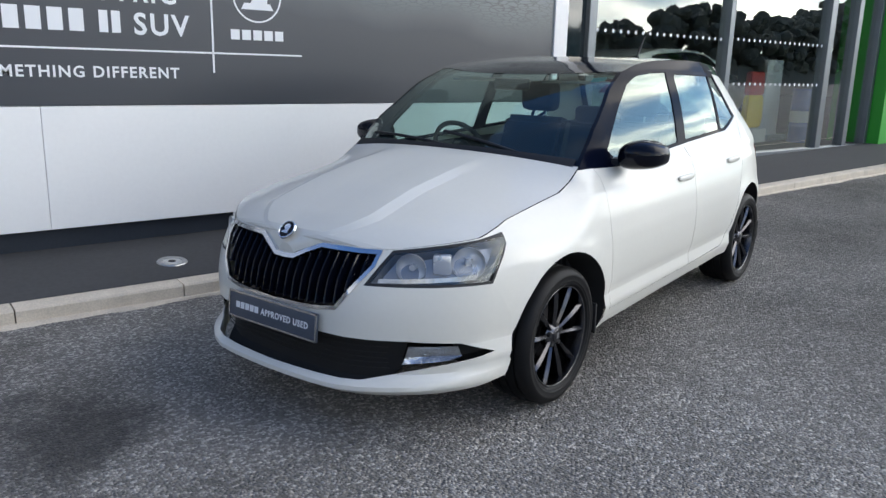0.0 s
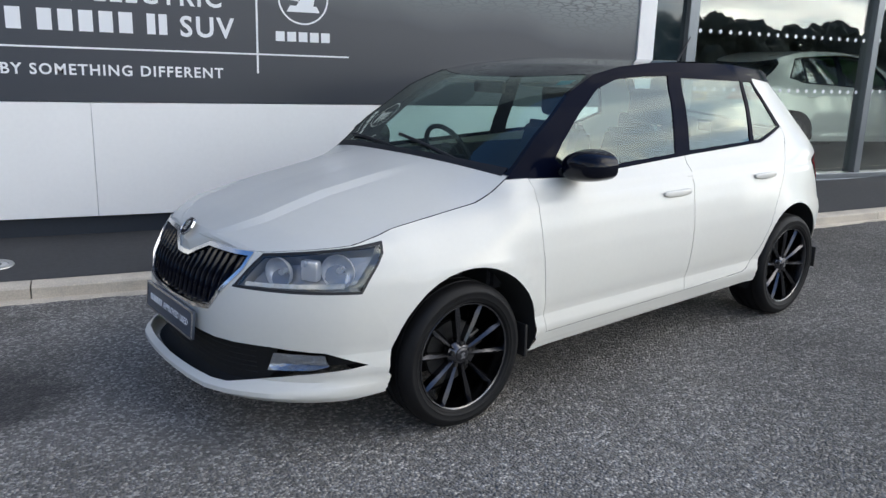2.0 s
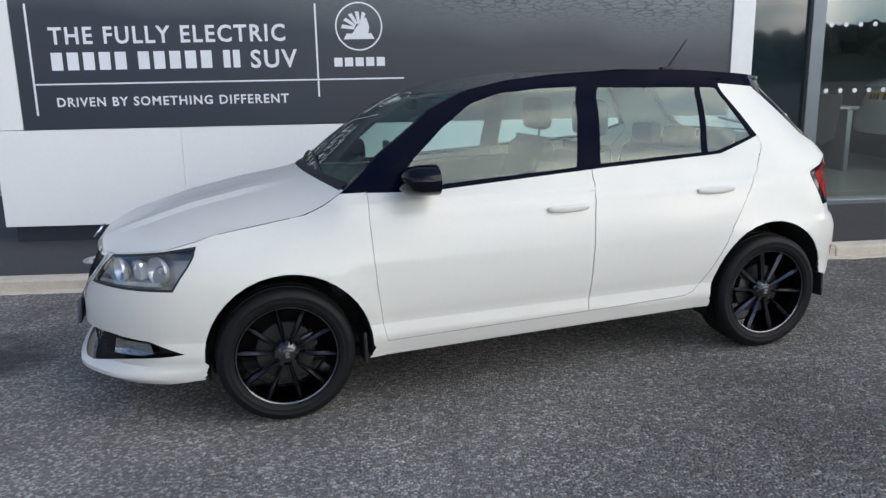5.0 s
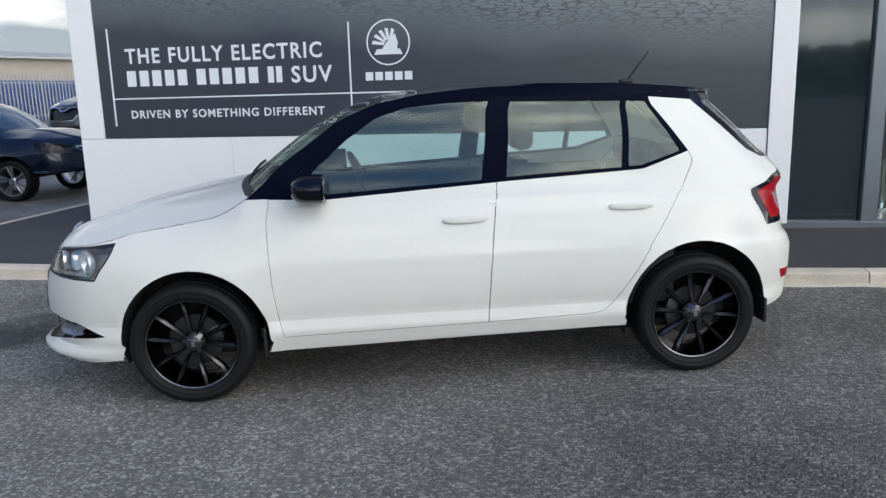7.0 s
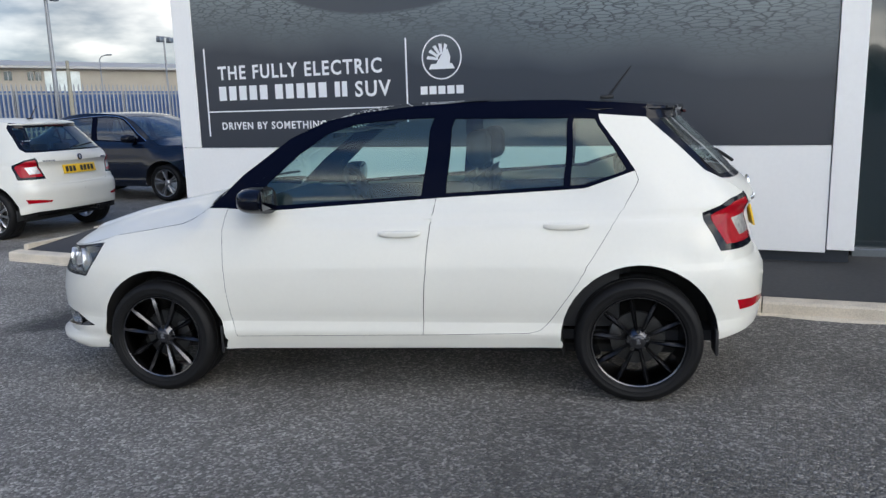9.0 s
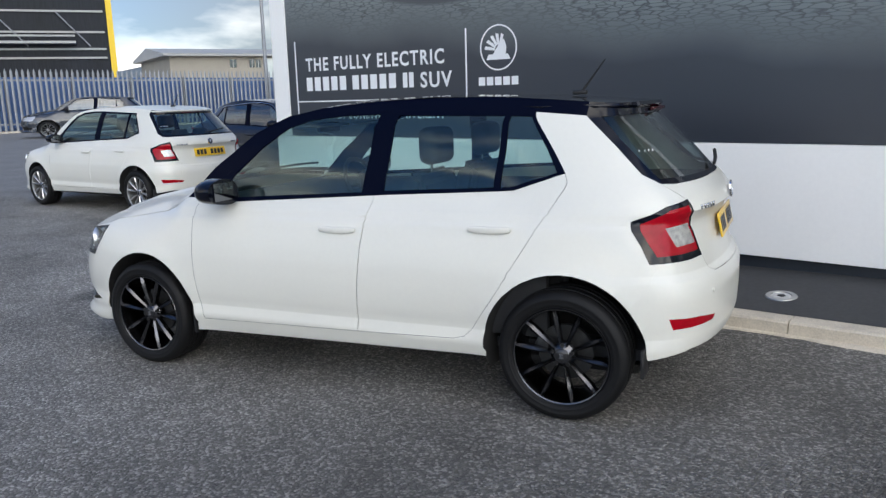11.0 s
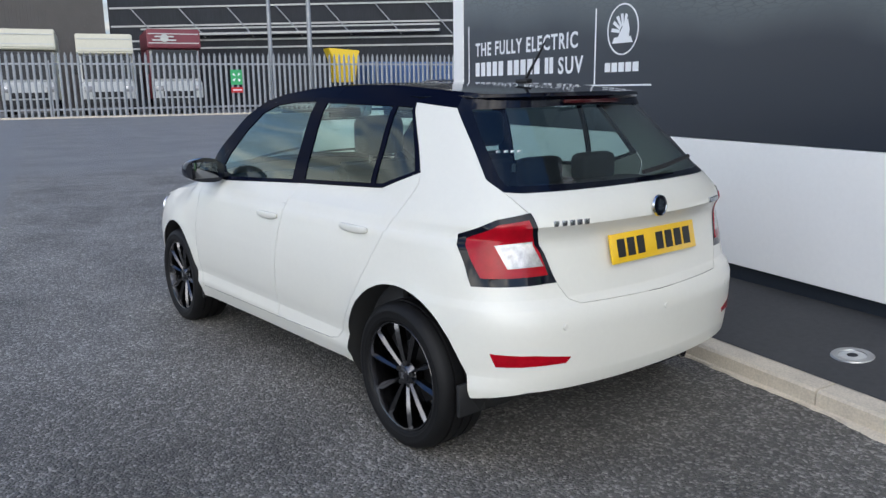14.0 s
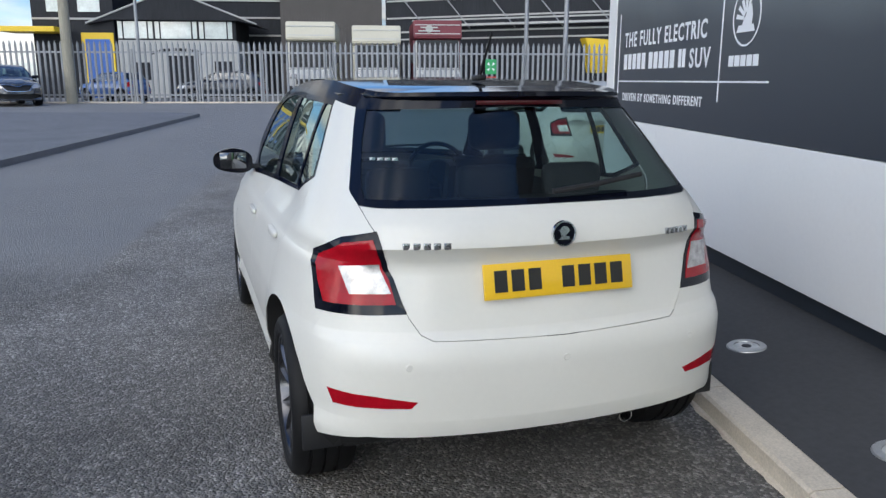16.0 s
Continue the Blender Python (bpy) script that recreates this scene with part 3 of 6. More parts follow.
DOOR_ARC = [(1.06, 1.369), (0.93, 1.376), (0.3, 1.402), (0.03, 1.402), (-0.17, 1.386), (-0.33, 1.343), (-0.48, 1.243), (-0.65, 1.104), (-0.83, 0.977)]
DLO = [on_side(*p) for p in BELT + DOOR_ARC]
F_WIN = [on_side(*p) for p in [(-0.58, 0.976), (0.195, 1.010), (0.258, 1.385), (0.05, 1.384), (-0.15, 1.369), (-0.3, 1.326), (-0.45, 1.227), (-0.60, 1.100), (-0.655, 1.035)]]
R_WIN = [on_side(*p) for p in [(0.318, 1.018), (0.892, 1.038), (0.915, 1.357), (0.363, 1.376)]]
Q_WIN = [on_side(*p) for p in [(0.925, 1.039), (0.985, 1.043), (1.188, 1.104), (1.043, 1.350), (0.945, 1.356)]]
ROOF_SIDE = [on_side(*p) for p in [(-0.97, 0.970), (-0.83, 0.969)] + DOOR_ARC[::-1] + [(1.285, 1.345)]] + [on_side(1.285, 1.47), on_side(-0.97, 1.47)]
GATE_BLACK = [on_side(1.285, 1.345), on_side(1.40, 1.235), on_side(1.545, 1.09), on_tail(0.60, 1.050), on_tail(0.55, 1.046), (G_END + 0.1, 1.05), (G_END + 0.1, 1.48), on_side(1.285, 1.48)]
R_GLASS = [on_side(1.345, 1.338), on_side(1.44, 1.238), on_side(1.578, 1.100), on_tail(0.578, 1.068), (G_END + 0.1, 1.064), (G_END + 0.1, 1.345)]
GATE = [on_tail(0.600, 1.050), on_tail(0.574, 0.981), on_tail(0.524, 0.83), on_tail(0.487, 0.715), on_tail(0.455, 0.665), on_tail(0.42, 0.648), (G_END + 0.1, 0.640), (G_END + 0.1, 1.05), on_tail(0.55, 1.046)]
T_LAMP = [on_side(1.522, 0.902), on_tail(0.66, 0.960), on_tail(0.566, 0.981), on_tail(0.522, 0.835), on_tail(0.492, 0.728), on_tail(0.60, 0.724), on_side(1.605, 0.724), on_side(1.568, 0.80)]
T_RED = [on_side(1.560, 0.890), on_tail(0.66, 0.942), on_tail(0.580, 0.957), on_tail(0.537, 0.835), on_tail(0.520, 0.757), on_tail(0.62, 0.754), on_side(1.632, 0.754), on_side(1.596, 0.81)]
T_CLEAR = [on_tail(0.672, 0.868), on_tail(0.560, 0.880), on_tail(0.532, 0.790), on_tail(0.650, 0.786)]
R_REFL = [on_side(1.685, 0.490), on_tail(0.60, 0.480), on_tail(0.475, 0.462), on_tail(0.495, 0.440), on_side(1.70, 0.440)]
H_LAMP = [on_nose(0.408, 0.628), on_nose(0.442, 0.70), on_nose(0.462, 0.749), on_side(-1.562, 0.798), on_side(-1.60, 0.72), on_side(-1.672, 0.622)]
GRILLE = [(-0.1, 0.683), on_nose(0.05, 0.690), on_nose(0.10, 0.715), on_nose(0.17, 0.745), on_nose(0.432, 0.748), on_nose(0.428, 0.69), on_nose(0.318, 0.528), on_nose(0.20, 0.513), (-0.1, 0.505)]
INTAKE = [(-0.1, 0.435), on_nose(0.35, 0.430), on_nose(0.56, 0.424), on_nose(0.69, 0.404), on_side(-1.65, 0.348), on_nose(0.62, 0.315), on_nose(0.42, 0.272), (-0.1, 0.268)]
FOG = [on_nose(0.545, 0.327), on_nose(0.565, 0.398), on_nose(0.688, 0.390), on_nose(0.700, 0.350), on_nose(0.668, 0.336)]
F_BUMPER = [(-0.1, 0.1), on_side(-1.30, 0.1), on_side(-1.56, 0.35), on_side(-1.59, 0.50), on_side(-1.672, 0.622), on_nose(0.395, 0.628), on_nose(0.44, 0.70), on_nose(0.455, 0.748), (-0.1, 0.76)]
R_BUMPER = [on_side(1.30, 0.1), on_side(1.52, 0.53), on_side(1.655, 0.735), on_tail(0.492, 0.728), on_tail(0.455, 0.665), on_tail(0.42, 0.648), (G_END + 0.1, 0.640), (G_END + 0.1, 0.1)]
SIDE_TOP = [(-1.67, 0.790), (-1.565, 0.812), (-1.5, 0.832), (-1.3, 0.859), (-1.1, 0.889), (-1.03, 0.917), (-0.92, 0.985), (-0.75, 1.133), (-0.5, 1.308), (-0.3, 1.391), (-0.1, 1.426), (0.15, 1.446), (0.5, 1.457), (0.9, 1.443), (1.2, 1.416), (1.36, 1.397)]
TOP_LINE = [(-0.1, 0.690), on_nose(0.05, 0.695), on_nose(0.10, 0.72), on_nose(0.17, 0.75), on_nose(0.462, 0.752)] + [on_side(*p) for p in SIDE_TOP] + [(G_END + 0.1, 1.392)]
BOTTOM = [(-0.1, 0.215), on_nose(0.5, 0.205), on_side(-1.72, 0.212), on_side(-1.5, 0.235), on_side(-0.84, 0.238), on_side(0.89, 0.268), on_side(1.5, 0.29), on_tail(0.62, 0.336), on_tail(0.4, 0.338), (G_END + 0.1, 0.340)]
ARCH_F, ARCH_R = circle(-1.215, 0.305, 0.360), circle(1.235, 0.310, 0.366)
top_height, bottom_height = table(TOP_LINE), table(BOTTOM)
CENTRE = table([(-2.05, 0.695), (-2.035, 0.73), (-1.99, 0.785), (-1.88, 0.835), (-1.62, 0.915), (-1.3, 0.978), (-1.02, 1.028), (-0.9, 1.118), (-0.72, 1.246), (-0.55, 1.339), (-0.42, 1.390), (-0.26, 1.436), (0.0, 1.464), (0.45, 1.467), (0.95, 1.446), (1.3, 1.418), (1.50, 1.393)])
RIB_X = table([(-2.06, -2.05), (-1.95, -1.99), (-1.80, -1.93), (-1.66, -1.86), (-1.44, -1.72), (-1.21, -1.48), (-1.06, -1.25), (-0.95, -1.06), (-0.92, -1.03), (-0.75, -0.87), (-0.5, -0.68), (-0.3, -0.50), (-0.1, -0.29), (0.15, 0.02), (0.5, 0.45), (0.9, 0.9), (1.2, 1.22), (1.36, 1.40), (1.5, 1.50)])


def top_skin(g, q, lift=0.0):
    """The bonnet, windscreen and roof: ribs from the middle line (q 0) to the edge (q 1)."""
    zt = top_height(g)
    e = skin(g, zt)
    xc = RIB_X(e.x)
    zc = CENTRE(xc)
    bonnet = min(1, max(0, (-0.97 - e.x) / 0.15))
    k = 2.3
    z = zc + (e.z - zc) * q ** k + lift
    fade = min(1.0, max(0, (e.x + 2.03) / 0.25)) * bonnet
    z += 0.013 * fade * max(0, min((q - 0.10) / 0.30, (0.47 - q) / 0.07))
    return Vector((xc + (e.x - xc) * q ** 2.2, e.y * q, z))


def carry(faces, place, mirror=True, merge=True):
    """A mesh of the net's faces set in space, with its mirror image."""
    out = bmesh.new()
    for sign in ((1, -1) if mirror else (1,)):
        seen = {}
        for f in faces:
            vs = []
            for v in f.verts:
                if v not in seen:
                    p = place(v.co.x, v.co.y)
                    seen[v] = out.verts.new((p.x, p.y * sign, p.z))
                vs.append(seen[v])
            try:
                out.faces.new(vs if sign > 0 else vs[::-1])
            except ValueError:
                pass
    if merge:
        bmesh.ops.remove_doubles(out, verts=out.verts, dist=0.0008)
    return out


def thicken(bm, t):
    bmesh.ops.solidify(bm, geom=list(bm.faces), thickness=t)
    return bm


def net(x0, x1, dx, z0, z1, dz, extra_z=()):
    bm = bmesh.new()
    xs = list(np.linspace(x0, x1, max(2, int((x1 - x0) / dx)) + 1))
    zs = sorted(set(list(np.linspace(z0, z1, max(2, int((z1 - z0) / dz)) + 1)) + list(extra_z)))
    grid = [[bm.verts.new((x, z, 0)) for x in xs] for z in zs]
    for r0, r1 in zip(grid, grid[1:]):
        for i in range(len(xs) - 1):
            bm.faces.new((r0[i], r0[i + 1], r1[i + 1], r1[i]))
    return bm


def pick(bm, test):
    return [f for f in bm.faces if test(f.calc_center_median())]


def make_wheel(parent, at, mirror, rim_mat, detail, paired=1.5):
    """Tyre, ten-spoke rim (paired: degrees by which the spokes lean together in twos), brake disc and hub cap as parts of one wheel."""
    s = 1 if mirror else -1          # outward along y
    seg = 64 if detail else 24
    tyre = part("wheel", lathe([(0.205, s * -0.12), (0.25, s * -0.128), (0.285, s * -0.122), (0.297, s * -0.105), (0.300, s * -0.062), (0.293, s * -0.060), (0.293, s * -0.052), (0.301, s * -0.050), (0.302, s * -0.014), (0.294, s * -0.012), (0.294, s * -0.004), (0.302, s * -0.002), (0.301, s * 0.034), (0.293, s * 0.036), (0.293, s * 0.044), (0.300, s * 0.046), (0.297, s * 0.07), (0.286, s * 0.088), (0.272, s * 0.095), (0.268, s * 0.0975), (0.262, s * 0.0975), (0.259, s * 0.096), (0.242, s * 0.0965), (0.239, s * 0.094), (0.230, s * 0.092), (0.226, s * 0.086), (0.218, s * 0.08), (0.210, s * 0.06), (0.205, s * -0.12)], seg), RUBBER, parent, "black low-profile road tyre")
    tyre.location = at
    rim = bmesh.new()
    lathe([(0.224, s * 0.082), (0.220, s * 0.0865), (0.214, s * 0.084), (0.209, s * 0.06), (0.195, s * -0.05), (0.205, s * -0.10)], seg, bm=rim)
    lathe([(0.0, s * 0.066), (0.034, s * 0.066), (0.042, s * 0.060), (0.056, s * 0.044), (0.060, s * 0.02), (0.0, s * 0.015)], 24, bm=rim)
    for k in range(10):
        t = 2 * math.pi * k / 10 + radians(28.5 + (paired if k % 2 else -paired))
        d, n = Vector((math.cos(t), 0, math.sin(t))), Vector((-math.sin(t), 0, math.cos(t)))
        lean = -0.035 * (1 if k % 2 else -1)
        ring = []
        for r, w, h0, h1, sw in ((0.030, 0.006, 0.026, 0.058, 0), (0.07, 0.008, 0.030, 0.066, 0), (0.13, 0.0115, 0.036, 0.076, 0), (0.180, 0.0145, 0.040, 0.081, 0), (0.213, 0.006, 0.036, 0.081, 0)):
            c = d * r + n * (lean * sw * 0.6)
            ring.append([rim.verts.new(c + n * a_ * w + Vector((0, s * (h0 + (h1 - h0) * b_), 0))) for a_, b_ in ((1, 0), (0.92, 0.70), (0.08, 1.0), (-0.08, 1.0), (-0.92, 0.70), (-1, 0))])
        fs = []
        for r0, r1 in zip(ring, ring[1:]):
            for i in range(6):
                fs.append(rim.faces.new((r0[i], r0[(i + 1) % 6], r1[(i + 1) % 6], r1[i])))
        bmesh.ops.recalc_face_normals(rim, faces=fs)
    part("rim", rim, rim_mat, tyre, "ten-spoke alloy rim", angle=22)
    if detail:
        part("brake_disc", lathe([(0.05, s * 0.0), (0.128, s * 0.0), (0.130, s * -0.004), (0.128, s * -0.02), (0.05, s * -0.02)], 40), STEEL, tyre, "worn steel brake disc")
        part("hub_cap", lathe([(0.0, s * 0.072), (0.024, s * 0.0715), (0.030, s * 0.068), (0.031, s * 0.058)], 24), HUB, tyre, "round metal hub cap")
        part("hub_mark", prism([(-0.012, -0.012), (0.012, -0.012), (0.010, -0.004), (0.003, -0.002), (0.011, 0.007), (0.004, 0.015), (-0.010, 0.010), (-0.006, -0.004)], s * 0.001, "y", s * 0.0722), SATIN, tyre)
        for k in range(5):
            t = 2 * math.pi * k / 5 + 0.3
            part("wheel_bolt", lathe([(0.0, s * 0.066), (0.0085, s * 0.066), (0.010, s * 0.063), (0.010, s * 0.05)], 8, center=(0.046 * math.cos(t), 0, 0.046 * math.sin(t))), STEEL, tyre)
        caliper = part("brake_caliper", box(-0.035, 0.035, -0.03, 0.03, 0.075, 0.14, 0.012), STEEL, tyre)
        caliper.rotation_euler = (0, radians(70 if at[0] < 0 else -70), 0)
    return tyre


def make_hatchback(name, m, paint, roof_paint, rim_mat, label, detail=True, roof_black=True, rear_plate=True, show_plate=False, group="", paired=1.5, lamp_mat=None):
    car = thing(name, m, label, "car", group)
    dx = 0.045 if detail else 0.09
    bm = net(0, G_END, dx, 0.19, 1.45, dx * 0.9, (0.205, 0.236, 0.254, 0.27, 0.29, 0.335, 0.395, 0.645, 0.67, 0.865, 0.885, 0.905, 0.93))
    ring = 0.0021
    cuts = [TOP_LINE + [(G_END + 0.2, 2.0), (-0.2, 2.0)], BOTTOM + [(G_END + 0.2, -1), (-0.2, -1)], ARCH_F, ARCH_R, F_DOOR, R_DOOR, DLO, F_WIN, R_WIN, Q_WIN, ROOF_SIDE, GATE_BLACK, R_GLASS, GATE, T_LAMP, R_REFL, H_LAMP, GRILLE, INTAKE, F_BUMPER, R_BUMPER]
    f_door_in, r_door_in, gate_in = offset(F_DOOR, ring), offset(R_DOOR, ring), offset(GATE, ring)
    frame_in = offset(GRILLE, 0.015)
    cuts += [f_door_in, r_door_in, gate_in, frame_in]
    if detail:
        cuts += [T_RED, T_CLEAR, FOG, offset(H_LAMP, 0.010), offset(H_LAMP, 0.03)]
    for c in cuts:
        imprint(bm, c)
    def inn(poly):
        return lambda c: inside(poly, c.x, c.y)
    groups = {}
    order = [("cut", lambda c: c.y > top_height(c.x) or c.y < bottom_height(c.x) or inside(ARCH_F, c.x, c.y) or inside(ARCH_R, c.x, c.y)),
             ("front_window", inn(F_WIN)), ("rear_window", inn(R_WIN)), ("quarter_window", inn(Q_WIN)), ("window_surround", inn(DLO)),
             ("front_door", inn(f_door_in)), ("gap", inn(F_DOOR)), ("rear_door", inn(r_door_in)), ("gap", inn(R_DOOR)),
             ("tail_glass", inn(R_GLASS)), ("tail_black", inn(GATE_BLACK)), ("roof_side", inn(ROOF_SIDE))]
    if detail:
        order += [("tail_clear", inn(T_CLEAR)), ("tail_red", inn(T_RED))]
    order += [("tail_lamp", inn(T_LAMP)), ("tailgate", inn(gate_in)), ("gap", inn(GATE)), ("reflector", inn(R_REFL))]
    if detail:
        order += [("lamp_lens", inn(offset(H_LAMP, 0.010)))]
    order += [("lamp_edge", inn(H_LAMP)), ("grille", inn(frame_in)), ("grille_frame", inn(GRILLE))]
    if detail:
        order += [("fog", inn(FOG))]
    order += [("intake", inn(INTAKE)), ("front_bumper", inn(F_BUMPER)), ("rear_bumper", inn(R_BUMPER))]
    for f in bm.faces:
        c = f.calc_center_median()
        for key, test in order:
            if test(c):
                groups.setdefault(key, []).append(f)
                break
        else:
            groups.setdefault("body", []).append(f)

    def both(key, pname, mat, inset=0.0, thick=0.0, plabel=""):
        b = carry(groups[key], lambda g, z: skin(g, z, inset))
        if thick:
            thicken(b, thick)
        return part(pname, b, mat, car, plabel)

    def each(key, pname, mat, inset=0.0, thick=0.0, plabel=""):
        made = []
        for sign in (1, -1):
            b = carry(groups[key], lambda g, z: skin(g, z, inset), mirror=False)
            if sign < 0:
                bmesh.ops.scale(b, vec=(1, -1, 1), verts=b.verts)
                bmesh.ops.reverse_faces(b, faces=b.faces)
            if thick:
                thicken(b, thick)
            made.append(part(pname, b, mat, car, plabel))
        return made

    roof_mat, pane = roof_paint, CAR_GLASS if detail else DARK_GLASS
    both("body", "body_shell", paint)
    both("gap", "shut_line", GAP, 0.008)
    f_doors = each("front_door", "front_door", paint, 0, 0.006)
    r_doors = each("rear_door", "rear_door", paint, 0, 0.006)
    each("front_window", "front_window", pane, 0.004)
    each("rear_window", "rear_window", pane, 0.004)
    each("quarter_window", "quarter_window", pane, 0.004)
    each("window_surround", "window_surround", PILLAR, 0, 0.008, "gloss black window surround")
    both("roof_side", "roof_rail", PILLAR if roof_black else roof_mat)
    both("tail_black", "tailgate_surround", BLACK_PAINT)
    gate_glass = both("tail_glass", "tailgate_window", TAIL_GLASS, 0.003)
    gate = both("tailgate", "tailgate", paint, 0, 0.006)
    lamps = each("tail_lamp", "tail_lamp", BLACK_PAINT if detail else RED_LENS, -0.002, 0.006, "red and clear tail lamp in a black frame")
    if detail:
        for key, pname, mat in (("tail_red", "red_lens", RED_LENS), ("tail_clear", "clear_lens", TAIL_CLEAR)):
            for lamp, sign in zip(lamps, (1, -1)):
                b = carry(groups[key], lambda g, z: skin(g, z, -0.004), mirror=False)
                if sign < 0:
                    bmesh.ops.scale(b, vec=(1, -1, 1), verts=b.verts)
                    bmesh.ops.reverse_faces(b, faces=b.faces)
                part(pname, thicken(b, 0.004), mat, lamp)
    each("reflector", "bumper_reflector", RED_LENS, -0.001, 0.004, "red bumper reflector")
    both("front_bumper", "front_bumper", paint, 0, 0.006)
    both("rear_bumper", "rear_bumper", paint, 0, 0.006)
    both("grille_frame", "grille_frame", GRILLE_CHROME, -0.006, 0.014, "chrome grille surround")
    grille = both("grille", "grille", TRIM, 0.045, 0, "black slatted grille")
    both("intake", "lower_intake", GAP, 0.06, 0, "black lower air intake")
    if detail:
        each("lamp_edge", "lamp_bezel", TRIM, 0.0, 0.01)
        lenses = each("lamp_lens", "headlamp", LENS, 0.0, 0.0, "clear twin-bowl headlamp")
        for lens, sign in zip(lenses, (1, -1)):
            b = carry(groups["lamp_lens"], lambda g, z: skin(g, z, 0.004 + min(0.05, 1.6 * edge_gap(H_LAMP, g, z))), mirror=False)
            made = []
            ga, gb = on_nose(0.43, 0.70)[0], on_side(-1.60, 0.72)[0]
            for k, z, r, turn in ((0.72, 0.714, 0.064, 38), (0.27, 0.706, 0.058, 24)):
                bowls = bmesh.new()
                made.append((bowls, "reflector_bowl", LENS_SILVER))
                lathe([(r, -0.030), (r * 0.97, -0.015), (r * 0.8, 0.0), (r * 0.45, 0.012), (0.013, 0.016), (0.012, -0.012), (0.0, -0.014)], 20, axis="x", bm=bowls)
                bmesh.ops.rotate(bowls, cent=(0, 0, 0), matrix=Matrix.Rotation(radians(turn), 3, "Z"), verts=bowls.verts)
                bmesh.ops.translate(bowls, vec=skin(ga + (gb - ga) * k, z, 0.042), verts=bowls.verts)
            fin = bmesh.new()
            c0 = skin(ga + (gb - ga) * 0.50, 0.708, 0.03)
            box(-0.018, 0.018, -0.034, 0.034, -0.034, 0.042, 0.008, bm=fin)
            bmesh.ops.rotate(fin, cent=(0, 0, 0), matrix=Matrix.Rotation(radians(30), 3, "Z"), verts=fin.verts)
            bmesh.ops.translate(fin, vec=c0, verts=fin.verts)
            made.append((fin, "reflector_fin", LENS_SILVER))
            bar = bmesh.new()
            rows = []
            for k in np.linspace(0.04, 0.80, 14):
                g0 = ga + (gb - ga) * k
                rows.append([bar.verts.new(skin(g0, z, d)) for z, d in ((0.640 + 0.006 * k, 0.012), (0.654 + 0.010 * k, 0.010), (0.657 + 0.010 * k, 0.035), (0.636 + 0.006 * k, 0.035))])
            for r0, r1 in zip(rows, rows[1:]):
                for k in range(3):
                    bar.faces.new((r0[k], r0[k + 1], r1[k + 1], r1[k]))
            bmesh.ops.recalc_face_normals(bar, faces=bar.faces)
            for bmx, pname, mat in [(b, "lamp_housing", LAMP_DARK), (bar, "light_bar", WHITE_LENS)] + made:
                if sign < 0:
                    bmesh.ops.scale(bmx, vec=(1, -1, 1), verts=bmx.verts)
                    bmesh.ops.reverse_faces(bmx, faces=bmx.faces)
                part(pname, bmx, mat, lens)
        for fog, sign in zip(each("fog", "fog_lamp", LENS, 0.010, 0.0, "clear rectangular fog lamp"), (1, -1)):
            b = carry(groups["fog"], lambda g, z: skin(g, z, 0.012 + min(0.02, 1.2 * edge_gap(FOG, g, z))), mirror=False)
            if sign < 0:
                bmesh.ops.scale(b, vec=(1, -1, 1), verts=b.verts)
                bmesh.ops.reverse_faces(b, faces=b.faces)
            part("reflector_bowl", b, FOG_BOWL, fog)
        for i in range(-10, 11):
            y = i * 0.0425
            ay = abs(y)
            lo = float(np.interp(ay, (0, 0.2, 0.305, 0.36, 0.42), (0.528, 0.533, 0.548, 0.625, 0.715)))
            hi = float(np.interp(ay, (0, 0.05, 0.10, 0.17, 0.43), (0.664, 0.669, 0.694, 0.724, 0.727)))
            if hi - lo < 0.02:
                continue
            b = bmesh.new()
            rows = []
            for z in np.linspace(lo, hi, 5):
                p = skin(on_nose(ay, z)[0], z, 0)
                yy = math.copysign(-p.y, y) if ay > 0.001 else 0
                rows.append([b.verts.new((p.x + 0.002 + d, yy + w, z)) for w, d in ((-0.0035, 0.002), (0.0, 0.0), (0.0035, 0.002), (0.0135, 0.032), (0.0145, 0.048), (-0.0145, 0.048), (-0.0135, 0.032))])
            for r0, r1 in zip(rows, rows[1:]):
                for k in range(7):
                    b.faces.new((r0[k], r0[(k + 1) % 7], r1[(k + 1) % 7], r1[k]))
            bmesh.ops.recalc_face_normals(b, faces=b.faces)
            part("grille_slat", b, BLACK_PAINT, grille)
        for z in (0.30, 0.322, 0.344, 0.366, 0.388, 0.410):
            b = tube([skin(on_nose(y, z)[0], z, 0.03) for y in np.linspace(0.0, 0.5, 8)], 0.0022, 6)
            tube([Vector((p.x, -p.y, p.z)) for p in [skin(on_nose(y, z)[0], z, 0.03) for y in np.linspace(0.0, 0.5, 8)]], 0.0022, 6, b)
            part("intake_bar", b, GAP, car)
    else:
        each("lamp_edge", "headlamp", lamp_mat or WHITE_LENS, 0.0, 0.004, "clear headlamp")
    bm.free()

    # bonnet, windscreen, roof
    g_cowl, g_head = on_side(-0.92, 0.985)[0], on_side(-0.27, 1.385)[0]
    tb = net(0, G_END, dx, 0, 1, 0.055 if detail else 0.1, (0.10, 0.40, 0.47))
    screen = [(g_cowl + 0.012, -0.1), (g_cowl + 0.012, 0.975), (on_side(-0.32, 1.37)[0], 0.975), (g_head, 0.92), (g_head, -0.1)]
    for c in ([(g_cowl, -0.1), (g_cowl, 1.1), (G_END + 1, 1.1), (G_END + 1, -0.1)], screen, [(g_cowl - 0.006, -0.1), (g_cowl - 0.006, 1.1), (-1, 1.1), (-1, -0.1)]):
        imprint(tb, c)
